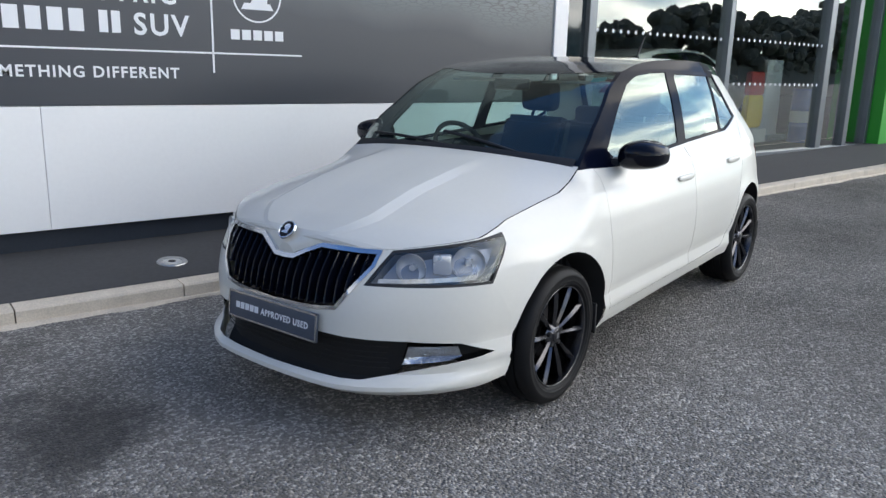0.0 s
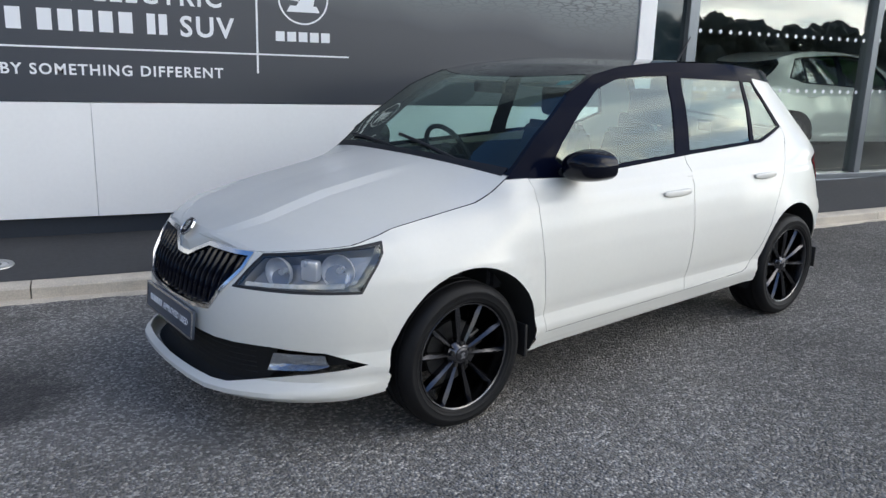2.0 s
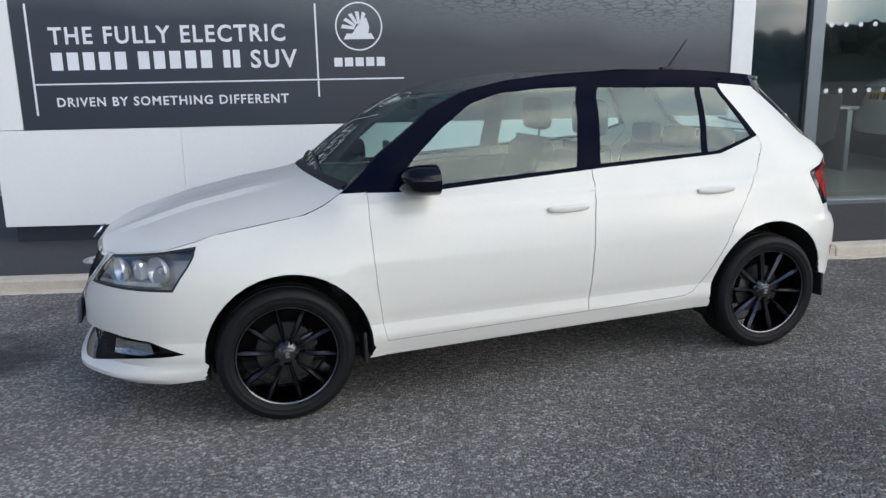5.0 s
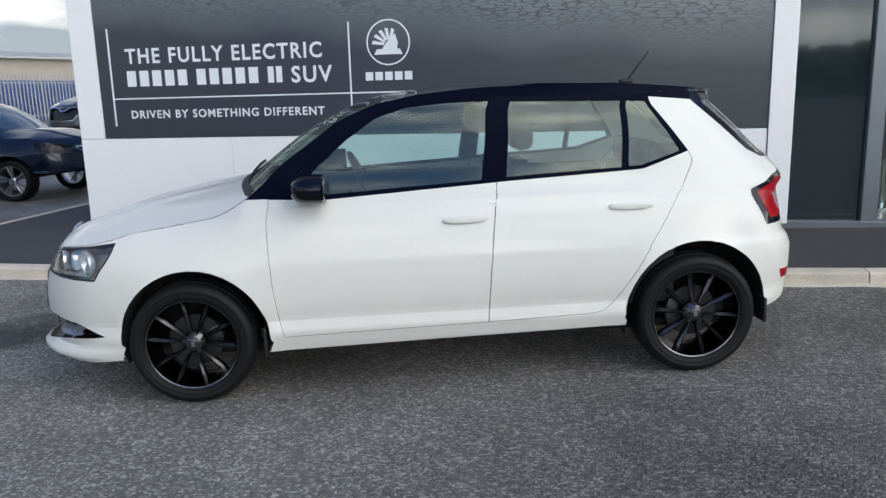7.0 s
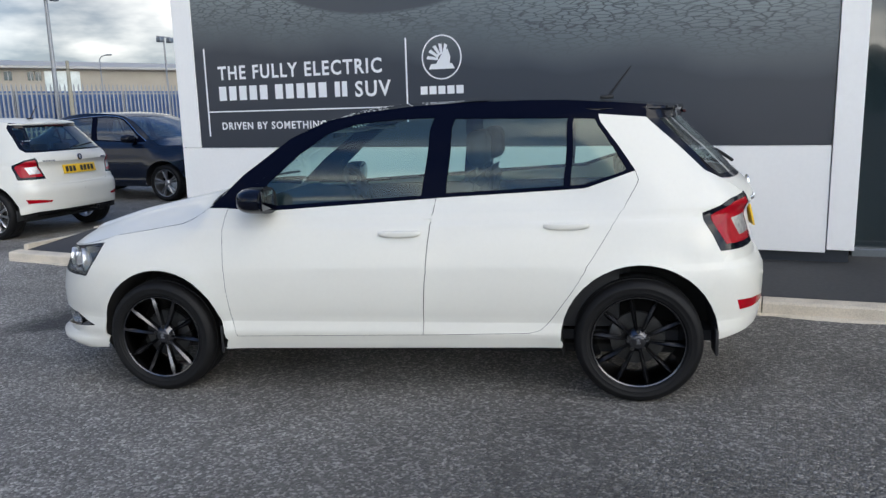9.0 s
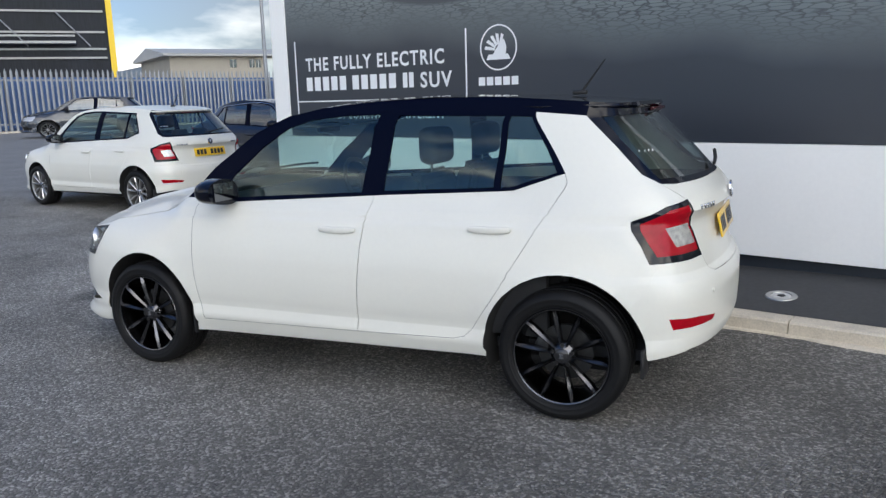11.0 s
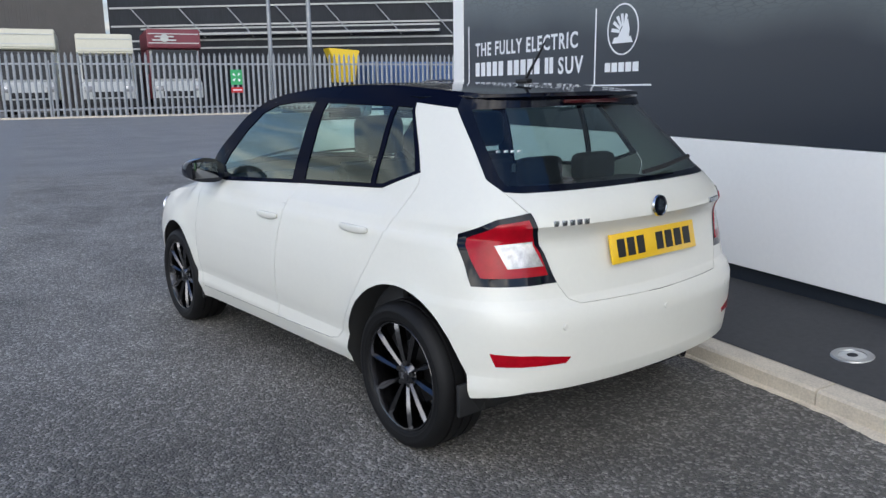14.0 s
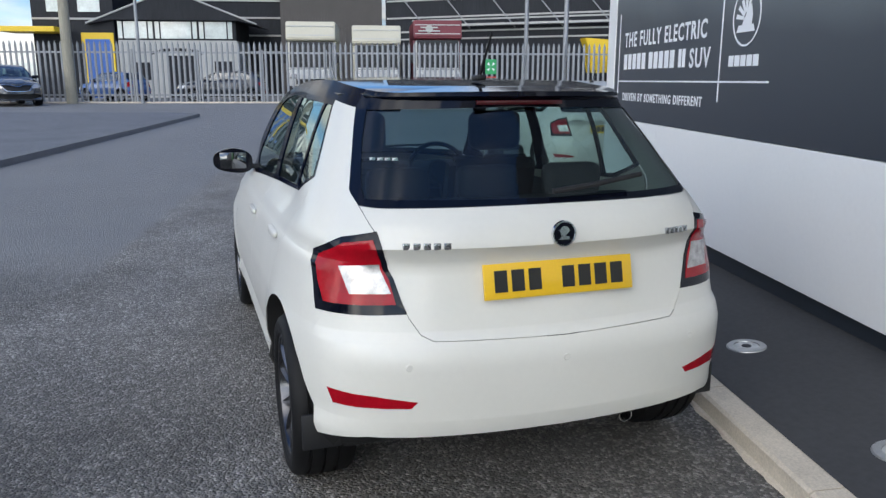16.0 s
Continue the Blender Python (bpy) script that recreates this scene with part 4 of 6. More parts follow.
    sets = {"bonnet": [], "windscreen": [], "roof": []}
    for f in tb.faces:
        c = f.calc_center_median()
        if c.x < g_cowl - 0.006:
            sets["bonnet"].append(f)
        elif inside(screen, c.x, c.y):
            sets["windscreen"].append(f)
        elif c.x > g_cowl:
            sets["roof"].append(f)

    def bonnet_place(g, q):
        return top_skin(g, q * 0.993, 0.0)
    part("bonnet", carry(sets["bonnet"], bonnet_place), paint, car, angle=9.0)
    screen_part = part("windscreen", carry(sets["windscreen"], lambda g, q: top_skin(g, q, -0.002)), pane, car, "raked tinted windscreen")
    if detail:
        tag = bmesh.new()
        ga, gb = on_side(-0.39, 1.345)[0], on_side(-0.345, 1.36)[0]
        tag.faces.new([tag.verts.new(top_skin(g, q, -0.004)) for g, q in ((ga, 0.82), (ga, 0.92), (gb, 0.92), (gb, 0.82))])
        part("sticker", thicken(tag, 0.001), TEAL, screen_part, "small teal sticker")
    part("roof", carry(sets["roof"], lambda g, q: top_skin(g, q)), roof_mat, car, "gloss black roof" if roof_black else "")
    tb.free()
    # spoiler lip over the tail window
    lip = bmesh.new()
    rows = []
    for y in np.linspace(-0.54, 0.54, 25):
        g, z = on_tail(abs(y), 1.39)
        p = skin(g, 1.388)
        py = math.copysign(-p.y, y)
        x = p.x
        rows.append([lip.verts.new(v) for v in ((x - 0.14, py, 1.402 + 0.012 * (1 - (y / 0.54) ** 2)), (x + 0.014, py, 1.392 + 0.006 * (1 - (y / 0.54) ** 2)), (x + 0.022, py, 1.382), (x + 0.008, py, 1.368), (x - 0.05, py, 1.355))])
    for r0, r1 in zip(rows, rows[1:]):
        for k in range(4):
            lip.faces.new((r0[k], r1[k], r1[k + 1], r0[k + 1]))
    lip.faces.new(rows[0]), lip.faces.new(rows[-1][::-1])
    bmesh.ops.recalc_face_normals(lip, faces=lip.faces)
    spoiler = part("spoiler", lip, roof_mat, car, "roof spoiler over the tailgate")
    part("brake_light", box(1.497, 1.513, -0.16, 0.16, 1.353, 1.368, 0.003), RED_DIM, spoiler)

    # wheels, wells, floor
    for x in (-1.2325, 1.2325):
        for s in (-1, 1):
            make_wheel(car, (x, s * 0.722, 0.30), s > 0, rim_mat, detail, paired)
            well = bmesh.new()
            cx = -1.215 if x < 0 else 1.235
            pts = [(cx + 0.353 * math.cos(t), 0.306 + 0.353 * math.sin(t)) for t in np.linspace(-0.18, math.pi + 0.29, 22)]
            r_out, cz = (0.3605, 0.305) if x < 0 else (0.3665, 0.310)
            rim_pts = [(cx + (a - cx) * r_out / 0.353, cz + (b - 0.306) * r_out / 0.353) for a, b in pts]
            ra = [well.verts.new((a, s * (-skin(*on_side(a, b)).y - 0.004), b)) for a, b in rim_pts]
            rb = [well.verts.new((a, s * 0.50, b)) for a, b in pts]
            for i in range(len(pts) - 1):
                well.faces.new((ra[i], ra[i + 1], rb[i + 1], rb[i]))
            well.faces.new(rb)
            part("wheel_arch_liner", well, GAP, car)
            if detail:
                fx = x + (0.345 if x < 0 else 0.355)
                part("mud_flap", box(fx - 0.008, fx + 0.008, s * 0.735 - 0.065, s * 0.735 + 0.065, 0.215 if x < 0 else 0.235, 0.36, 0.006), TRIM, car, "black rubber mud flap")
    part("underbody", box(-1.55, 1.55, -0.66, 0.66, 0.20, 0.25, 0.02), GAP, car)
    part("front_undertray", box(-1.98, -1.55, -0.36, 0.36, 0.20, 0.24, 0.01), GAP, car)

    # cabin
    part("cabin_floor", box(-1.0, 1.6, -0.66, 0.66, 0.27, 0.32), INTERIOR, car)
    part("dashboard", prism([(-1.0, 0.5), (-1.0, 0.93), (-0.85, 0.965), (-0.62, 0.93), (-0.50, 0.84), (-0.52, 0.62), (-0.72, 0.5)], 1.36, "y", -0.68, 0.02), INTERIOR, car, "dark moulded dashboard")
    for s in (-1, 1):
        part("door_card", box(-0.80, 1.15, s * 0.70 - 0.02, s * 0.70 + 0.02, 0.35, 0.945, 0.015), INTERIOR, car)
        for sx in (0.02,):
            seat = part("front_seat", box(sx - 0.28, sx + 0.24, s * 0.34 - 0.24, s * 0.34 + 0.24, 0.40, 0.56, 0.06, 3), INTERIOR, car, "dark cloth front seat")
            part("seat_back", prism([(sx + 0.15, 0.52), (sx + 0.34, 1.08), (sx + 0.40, 1.10), (sx + 0.46, 1.06), (sx + 0.32, 0.50)], 0.46, "y", s * 0.34 - 0.23, 0.035), INTERIOR, seat)
            part("headrest", box(sx + 0.37, sx + 0.48, s * 0.34 - 0.13, s * 0.34 + 0.13, 1.12, 1.31, 0.045, 3), INTERIOR, seat)
            part("headrest_post", tube([(sx + 0.41, s * 0.34 - 0.05, 1.05), (sx + 0.42, s * 0.34 - 0.05, 1.15)], 0.007), SATIN, seat)
    bench = part("rear_bench", box(0.62, 1.10, -0.60, 0.60, 0.42, 0.60, 0.06, 3), INTERIOR, car, "dark cloth rear bench")
    part("bench_back", prism([(1.02, 0.58), (1.18, 1.00), (1.27, 1.00), (1.20, 0.55)], 1.2, "y", -0.60, 0.03), INTERIOR, bench)
    for y in (-0.36, 0.0, 0.36):
        part("headrest", box(1.16, 1.26, y - 0.12, y + 0.12, 0.99, 1.12, 0.035, 3), INTERIOR, bench)
    part("parcel_shelf", box(1.22, 1.66, -0.60, 0.60, 0.985, 1.0, 0.005), INTERIOR, car)
    if detail:
        wheel = bmesh.new()
        c = Vector((-0.42, 0.34, 0.93))
        tilt = Matrix.Translation(c) @ Matrix.Rotation(radians(-25), 4, "Y")
        prof = [(0.18 + 0.014 * math.cos(t), 0.014 * math.sin(t)) for t in np.linspace(0, 2 * math.pi, 9)]
        lathe(prof, 32, "x", wheel)
        lathe([(0.0, -0.01), (0.06, -0.008), (0.075, 0.01), (0.06, 0.03), (0.0, 0.03)], 20, "x", wheel)
        tube([(0, -0.17, 0), (0, 0.17, 0)], 0.016, 6, wheel), tube([(0, 0, 0), (0, 0, -0.17)], 0.016, 6, wheel)
        bmesh.ops.transform(wheel, matrix=tilt, verts=wheel.verts)
        part("steering_wheel", wheel, INTERIOR, car, "black three-spoke steering wheel")
        part("cabin_mirror", box(-0.45, -0.42, -0.11, 0.11, 1.285, 1.345, 0.012), TRIM, car)
        for s in (-1, 1):
            part("sun_visor", box(-0.36, -0.20, s * 0.30 - 0.16, s * 0.30 + 0.16, 1.325, 1.338, 0.005), LINING, car)

    # door mirrors, handles, wipers, aerial
    for s, door, rdoor in ((-1, f_doors[0], r_doors[0]), (1, f_doors[1], r_doors[1])):
        cap = bmesh.new()
        bmesh.ops.create_uvsphere(cap, u_segments=28, v_segments=18, radius=1)
        for v in cap.verts:
            x, y, z = v.co
            k = 0.72
            x, y, z = [math.copysign(abs(c) ** k, c) for c in (x, y, z)]
            if x > 0.25:
                x = 0.25
            v.co = (x * 0.125 * (1.0 - 0.15 * y), y * 0.110, z * 0.069 * (1.0 - 0.20 * max(0, y)) - 0.012 * max(0, -y))
        bmesh.ops.scale(cap, vec=(1, s, 1), verts=cap.verts)
        bmesh.ops.recalc_face_normals(cap, faces=cap.faces)
        bmesh.ops.translate(cap, vec=(-0.580, s * 0.848, 1.022), verts=cap.verts)
        mirror = part("door_mirror", cap, BLACK_PAINT, car, "gloss black door mirror", angle=50)
        part("mirror_stalk", prism([(-0.66, 0.965), (-0.645, 0.995), (-0.58, 0.998), (-0.565, 0.972)], s * 0.10, "y", s * 0.69, 0.008), TRIM, mirror)
        part("mirror_glass", box(-0.5490, -0.5455, s * 0.848 - 0.072, s * 0.848 + 0.072, 0.976, 1.068, 0.0012), MIRROR, mirror)
        part("indicator", box(-0.635, -0.585, s * 0.934 - 0.010, s * 0.934 + 0.010, 0.992, 1.008, 0.004), TAIL_CLEAR, mirror)
        for hx, hz, owner in ((0.10, 0.829, door), (0.905, 0.853, rdoor)):
            y = -skin(on_side(hx, hz)[0], hz).y
            handle = bmesh.new()
            bmesh.ops.create_uvsphere(handle, u_segments=20, v_segments=12, radius=1)
            for v in handle.verts:
                x, yy, z = [math.copysign(abs(c) ** 0.62, c) for c in v.co]
                v.co = (hx + x * 0.108, s * (y + 0.006) + yy * 0.013, hz + 0.004 + z * 0.0165 + 0.005 * x * x)
            part("door_handle", handle, paint, owner)
    if detail:
        aerial = part("aerial", tube([(1.12, 0, 1.452), (1.18, 0, 1.53), (1.243, 0, 1.61)], 0.0075, 8, taper=0.5), TRIM, car, "black whip roof aerial")
        part("aerial_base", box(1.075, 1.15, -0.02, 0.02, 1.44, 1.462, 0.008), TRIM, aerial)
        for y0, y1 in ((-0.50, 0.05), (0.02, 0.55)):
            pts = []
            for k in np.linspace(0, 1, 9):
                y = y0 + (y1 - y0) * k
                x = -1.005 + 0.05 * (y / 0.6) ** 2 + 0.05 * k
                pts.append((x, y, CENTRE(-1.02 + 0.08 * k) + 0.008 - 0.07 * (y / 0.7) ** 2))
            part("wiper", tube(pts, 0.008, 6), TRIM, car, "black windscreen wiper")
        part("scuttle", carry_scuttle(), TRIM, car, "black scuttle below the windscreen")
        part("rear_wiper", tube([(1.775, 0.0, 1.085), (1.765, 0.15, 1.10), (1.74, 0.34, 1.125)], 0.009, 6), TRIM, car, "black tailgate wiper")
        # badges and plates
        for x, z, tilt, owner, nm in ((-2.020, 0.778, 42, None, "front_badge"), (1.852, 0.962, -4, gate, "rear_badge")):
            d = -1 if x < 0 else 1
            badge = bmesh.new()
            lathe([(0.0, 0.004 * d), (0.034, 0.004 * d), (0.036, 0.008 * d), (0.040, 0.008 * d), (0.042, 0.0)], 32, "x", badge)
            bmesh.ops.rotate(badge, cent=(0, 0, 0), matrix=Matrix.Rotation(radians(tilt * (1 if d < 0 else 1)), 3, "Y"), verts=badge.verts)
            bmesh.ops.translate(badge, vec=(x, 0, z), verts=badge.verts)
            b = part(nm, badge, CHROME, owner or car, "round chrome badge")
            for nm2, mat2, outline in (("badge_field", BLACK_PAINT, [(0.034 * math.cos(t), 0.034 * math.sin(t)) for t in np.linspace(0, 2 * math.pi, 25)[:-1]]), ("badge_mark", CHROME, [(-0.020, -0.018), (0.020, -0.018), (0.016, -0.010), (0.004, -0.006), (0.018, 0.010), (0.010, 0.022), (-0.004, 0.024), (-0.018, 0.012), (-0.010, -0.008)])):
                lift = 0.0045 if nm2 == "badge_field" else 0.0065
                mark = prism(outline, 0.002 * d, "x", lift * d)
                bmesh.ops.rotate(mark, cent=(0, 0, 0), matrix=Matrix.Rotation(radians(tilt), 3, "Y"), verts=mark.verts)
                bmesh.ops.translate(mark, vec=(x, 0, z), verts=mark.verts)
                part(nm2, mark, mat2, b)
        for y0, n, w in ((-0.500, 5, 0.150), (0.402, 5, 0.105)):
            for i in range(n):
                y = y0 + i * w / n
                p = skin(on_tail(abs(y), 0.935)[0], 0.935)
                part("badge_letter", box(p.x - 0.004, p.x + 0.007, y, y + w / n * 0.74, 0.929, 0.949, 0.002), SATIN, gate)
        for y in (-0.5, 0.0, 0.5):
            p = skin(on_tail(abs(y), 0.575)[0], 0.575)
            part("parking_sensor", lathe([(0.0, 0.003), (0.010, 0.003), (0.0115, 0.001), (0.012, -0.004)], 16, "x", center=(p.x, y, 0.575)), paint, car)
        part("exhaust_tip", lathe([(0.024, 0.0), (0.026, 0.005), (0.026, 0.12), (0.022, 0.12), (0.022, 0.0)], 16, "x", center=(1.66, 0.30, 0.285)), SATIN, car)
        for i, w in enumerate((0.03, 0.02, 0.034, 0.026)):
            y = -0.535 + i * 0.021
            p = skin(on_tail(abs(y), 1.185)[0], 1.185)
            part("sticker", box(p.x - 0.001, p.x + 0.001, y, y + 0.019, 1.180, 1.189), WHITE_INK, gate_glass)
    if rear_plate:
        plate = part("rear_number_plate", box(-0.004, 0.004, -0.26, 0.26, -0.0555, 0.0555, 0.0015), PLATE_YELLOW, car, "yellow rear number plate")
        plate.matrix_basis = pose(1.834, 0, 0.82, 0, -12, 0)
        for i, w in enumerate((0.050, 0.050, 0.050, 0.0, 0.050, 0.050, 0.050, 0.050)):
            if w:
                y = -0.225 + i * 0.058
                part("plate_bar", box(0.0045, 0.006, y, y + w * 0.86, -0.034, 0.034), PLATE_INK, plate)
    if show_plate:
        plate = part("front_show_plate", box(-0.006, 0.006, -0.26, 0.26, -0.0555, 0.0555, 0.002), PLATE_SLATE, car, "slate front show plate with white words")
        plate.matrix_basis = pose(-2.116, 0, 0.452, 0, 6, 0)
        for y0, y1, z0, z1 in ((-0.262, 0.262, 0.048, 0.056), (-0.262, 0.262, -0.056, -0.048), (-0.262, -0.254, -0.056, 0.056), (0.254, 0.262, -0.056, 0.056)):
            part("plate_rim", box(-0.009, -0.0055, y0, y1, z0, z1), SATIN, plate)
        for i in range(5):
            y = 0.215 - i * 0.029
            part("plate_bar", box(-0.008, -0.0055, y - 0.022, y, -0.013, 0.013), WHITE_INK, plate)
        lettering("APPROVED USED", 0.026, plate, "plate_words", WHITE_INK, Matrix(((0, 0, -1, -0.0065), (-1, 0, 0, 0.060), (0, 1, 0, -0.013), (0, 0, 0, 1))), width=0.275)
    return car


def carry_scuttle():
    """The black strip between the bonnet's rear edge and the windscreen, just proud of the glass."""
    b = bmesh.new()
    g0, g1 = on_side(-0.945, 0.968)[0], on_side(-0.895, 1.005)[0]
    rows = []
    for q in np.linspace(-0.965, 0.965, 29):
        row = []
        for g, lift in ((g0, -0.014), (g0 + 0.3 * (g1 - g0), 0.003), (g1, 0.004), (g1, -0.02)):
            p = top_skin(g, abs(q), lift)
            row.append(b.verts.new((p.x, math.copysign(p.y, q) if abs(q) > 1e-6 else 0.0, p.z)))
        rows.append(row)
    for r0, r1 in zip(rows, rows[1:]):
        for k in range(3):
            b.faces.new((r0[k], r0[k + 1], r1[k + 1], r1[k]))
    bmesh.ops.recalc_face_normals(b, faces=b.faces)
    return b


def saloon_shape(p):
    """The hatchback's shape drawn out to that of a longer saloon: a boot behind a sloping tail window, slim lamps."""
    x, y, z = p
    if x < -1.45:
        k = min(1.0, (-1.45 - x) / 0.12)
        z += k * (float(np.interp(z, (0.40, 0.622, 0.80, 0.95), (0.40, 0.675, 0.795, 0.95))) - z)
        x -= 0.22 * max(0.0, -1.60 - x)
    if x < -1.0 and z > 0.75:
        z += 0.075 * min(1.0, (-1.0 - x) / 0.5) * min(1.0, (z - 0.75) / 0.05)
    if x > 1.25:
        k = min(1.0, (x - 1.25) / 0.12)
        z += k * (float(np.interp(z, (0.40, 0.64, 0.724, 0.90, 0.98, 1.5), (0.40, 0.655, 0.80, 0.925, 0.985, 1.5))) - z)
        start = float(np.interp(z, (0.60, 0.74), (1.61, 1.35)))
        x += float(np.interp(z, (0.97, 1.06, 1.36), (0.38, 0.20, 0.02))) * min(1.0, max(0.0, x - start) / (1.85 - start))
    if x > 0.5 and z > 1.03:
        z -= 0.085 * min(1.0, (z - 1.03) / 0.33) * min(1.6, (x - 0.5) / 0.85) ** 2
    return Vector((x, y, z))


def make_saloon(m, paint, label, name="parked_car", paired=9.5, lamp_mat=None, rear_plate=False):
    car = make_hatchback(name, m, paint, paint, RIM_SILVER, label, detail=False, roof_black=False, rear_plate=rear_plate, paired=paired, lamp_mat=lamp_mat)
    for s in (1, -1):
        line = [skin(*on_side(*p), -0.003) for p in DOOR_ARC[::-1]]
        part("window_trim", tube([Vector((p.x, p.y * s, p.z)) for p in line], 0.007, 6), CHROME, car, "bright strip over the side windows")

    def draw_out(ob):
        if ob.location.length > 0.01:
            at = saloon_shape(ob.location)
            ob.location.x = at.x
            return
        for v in ob.data.vertices:
            v.co = saloon_shape(v.co)
        for sub in list(ob.children):
            draw_out(sub)
    for ob in list(car.children):
        if ob.name.startswith("spoiler"):
            for sub in list(ob.children):
                bpy.data.objects.remove(sub)
            bpy.data.objects.remove(ob)
        else:
            draw_out(ob)
    return car


# ---- ground ----
ASPHALT = forecourt()
PAVING = material("dark smooth paving", (0.044, 0.044, 0.045), 0.8, vary=0.2, scale=2.0, bump=0.001, bump_scale=350)
KERB_STONE = material("buff kerb concrete", (0.58, 0.51, 0.41), 0.85, vary=0.2, scale=6, bump=0.002, bump_scale=160, random_piece=0.25)
WALL_Y = 9.585


def ground_z(x):
    return 0.0165 * max(0.0, x - 3.3) if x < 40 else 0.0165 * 36.7


bm = bmesh.new()
xs = [-900, -300, -120, -60, -30, -10, 0, 2.5, 3.3, 4, 6, 8, 12, 16, 24, 40, 120, 400, 900]
ys = [-900, -300, -80, -20, 0, 3, 6, 8.66, 12, 20, 60, 200, 900]
grid = [[bm.verts.new((x, y, ground_z(x))) for x in xs] for y in ys]
for r0, r1 in zip(grid, grid[1:]):
    for i in range(len(xs) - 1):
        bm.faces.new((r0[i], r0[i + 1], r1[i + 1], r1[i]))
ground = finish("ground", bm, ASPHALT)
tagged(ground, "dark coarse asphalt forecourt with worn patches", "ground", kind="structure")


def pave_z(x, y):
    return ground_z(x) + 0.088 + 0.1 * (y - 8.66)


bm = bmesh.new()
xs = [-0.70, 1, 2.5, 3.3, 5, 7, 9, 12, 16, 24, 34]
grid = [[bm.verts.new((x, y, pave_z(x, min(y, 9.7)))) for x in xs] for y in (8.78, 9.2, 9.7, 30)]
for r0, r1 in zip(grid, grid[1:]):
    for i in range(len(xs) - 1):
        bm.faces.new((r0[i], r0[i + 1], r1[i + 1], r1[i]))
pavement = finish("pavement", bm, PAVING)
tagged(pavement, "dark paved strip along the showroom wall", "pavement", kind="structure")

kerb = thing("kerb", pose(0, 0, 0), "row of buff concrete kerb stones", "kerb", kind="structure")
x = -0.83
while x < 34:
    b = bmesh.new()
    x1 = x + 0.905
    vs = []
    for xx in (x, x1):
        zg, zt = ground_z(xx) - 0.05, pave_z(xx, 8.66) + 0.002
        vs.append([b.verts.new(p) for p in ((xx, 8.655, zg), (xx, 8.660, zt - 0.012), (xx, 8.672, zt), (xx, 8.785, zt + 0.008), (xx, 8.785, zg))])
    for k in range(5):
        b.faces.new((vs[0][k], vs[0][(k + 1) % 5], vs[1][(k + 1) % 5], vs[1][k]))
    b.faces.new(vs[0][::-1]), b.faces.new(vs[1])
    bmesh.ops.recalc_face_normals(b, faces=b.faces)
    part("kerb_stone", b, KERB_STONE, kerb, smooth=False)
    x += 0.913
y = 8.79
while y < 24:
    top = pave_z(0, min(y + 0.45, 9.7)) + 0.012
    part("kerb_stone", box(-0.76, -0.695, y, y + 0.905, -0.05, top, 0.008), KERB_STONE, kerb, smooth=False)
    y += 0.913

random.seed(3)
b = bmesh.new()
rows = []
w = 0.02
for i in range(520):
    x = -0.8 + i * 0.04
    w = min(0.055, max(0.004, w + random.uniform(-0.011, 0.011)))
    z = ground_z(x)
    rows.append([b.verts.new((x, 8.66, z + 0.016)), b.verts.new((x, 8.652 - w * 0.6, z + 0.012)), b.verts.new((x, 8.65 - w, z - 0.004))])
for r0, r1 in zip(rows, rows[1:]):
    for k in range(2):
        b.faces.new((r0[k], r0[k + 1], r1[k + 1], r1[k]))
bmesh.ops.recalc_face_normals(b, faces=b.faces)
part("haunching", b, KERB_STONE, kerb, "ragged concrete bedding at the kerb foot", smooth=False)

# ---- the clad wall with its banner ----
CLAD = material("white cladding panel", (0.89, 0.88, 0.855), 0.28, coat=0.7, coat_rough=0.28, vary=0.02, scale=2)
PLINTH = material("blue-black plinth", (0.018, 0.024, 0.034), 0.5, vary=0.15, scale=4)


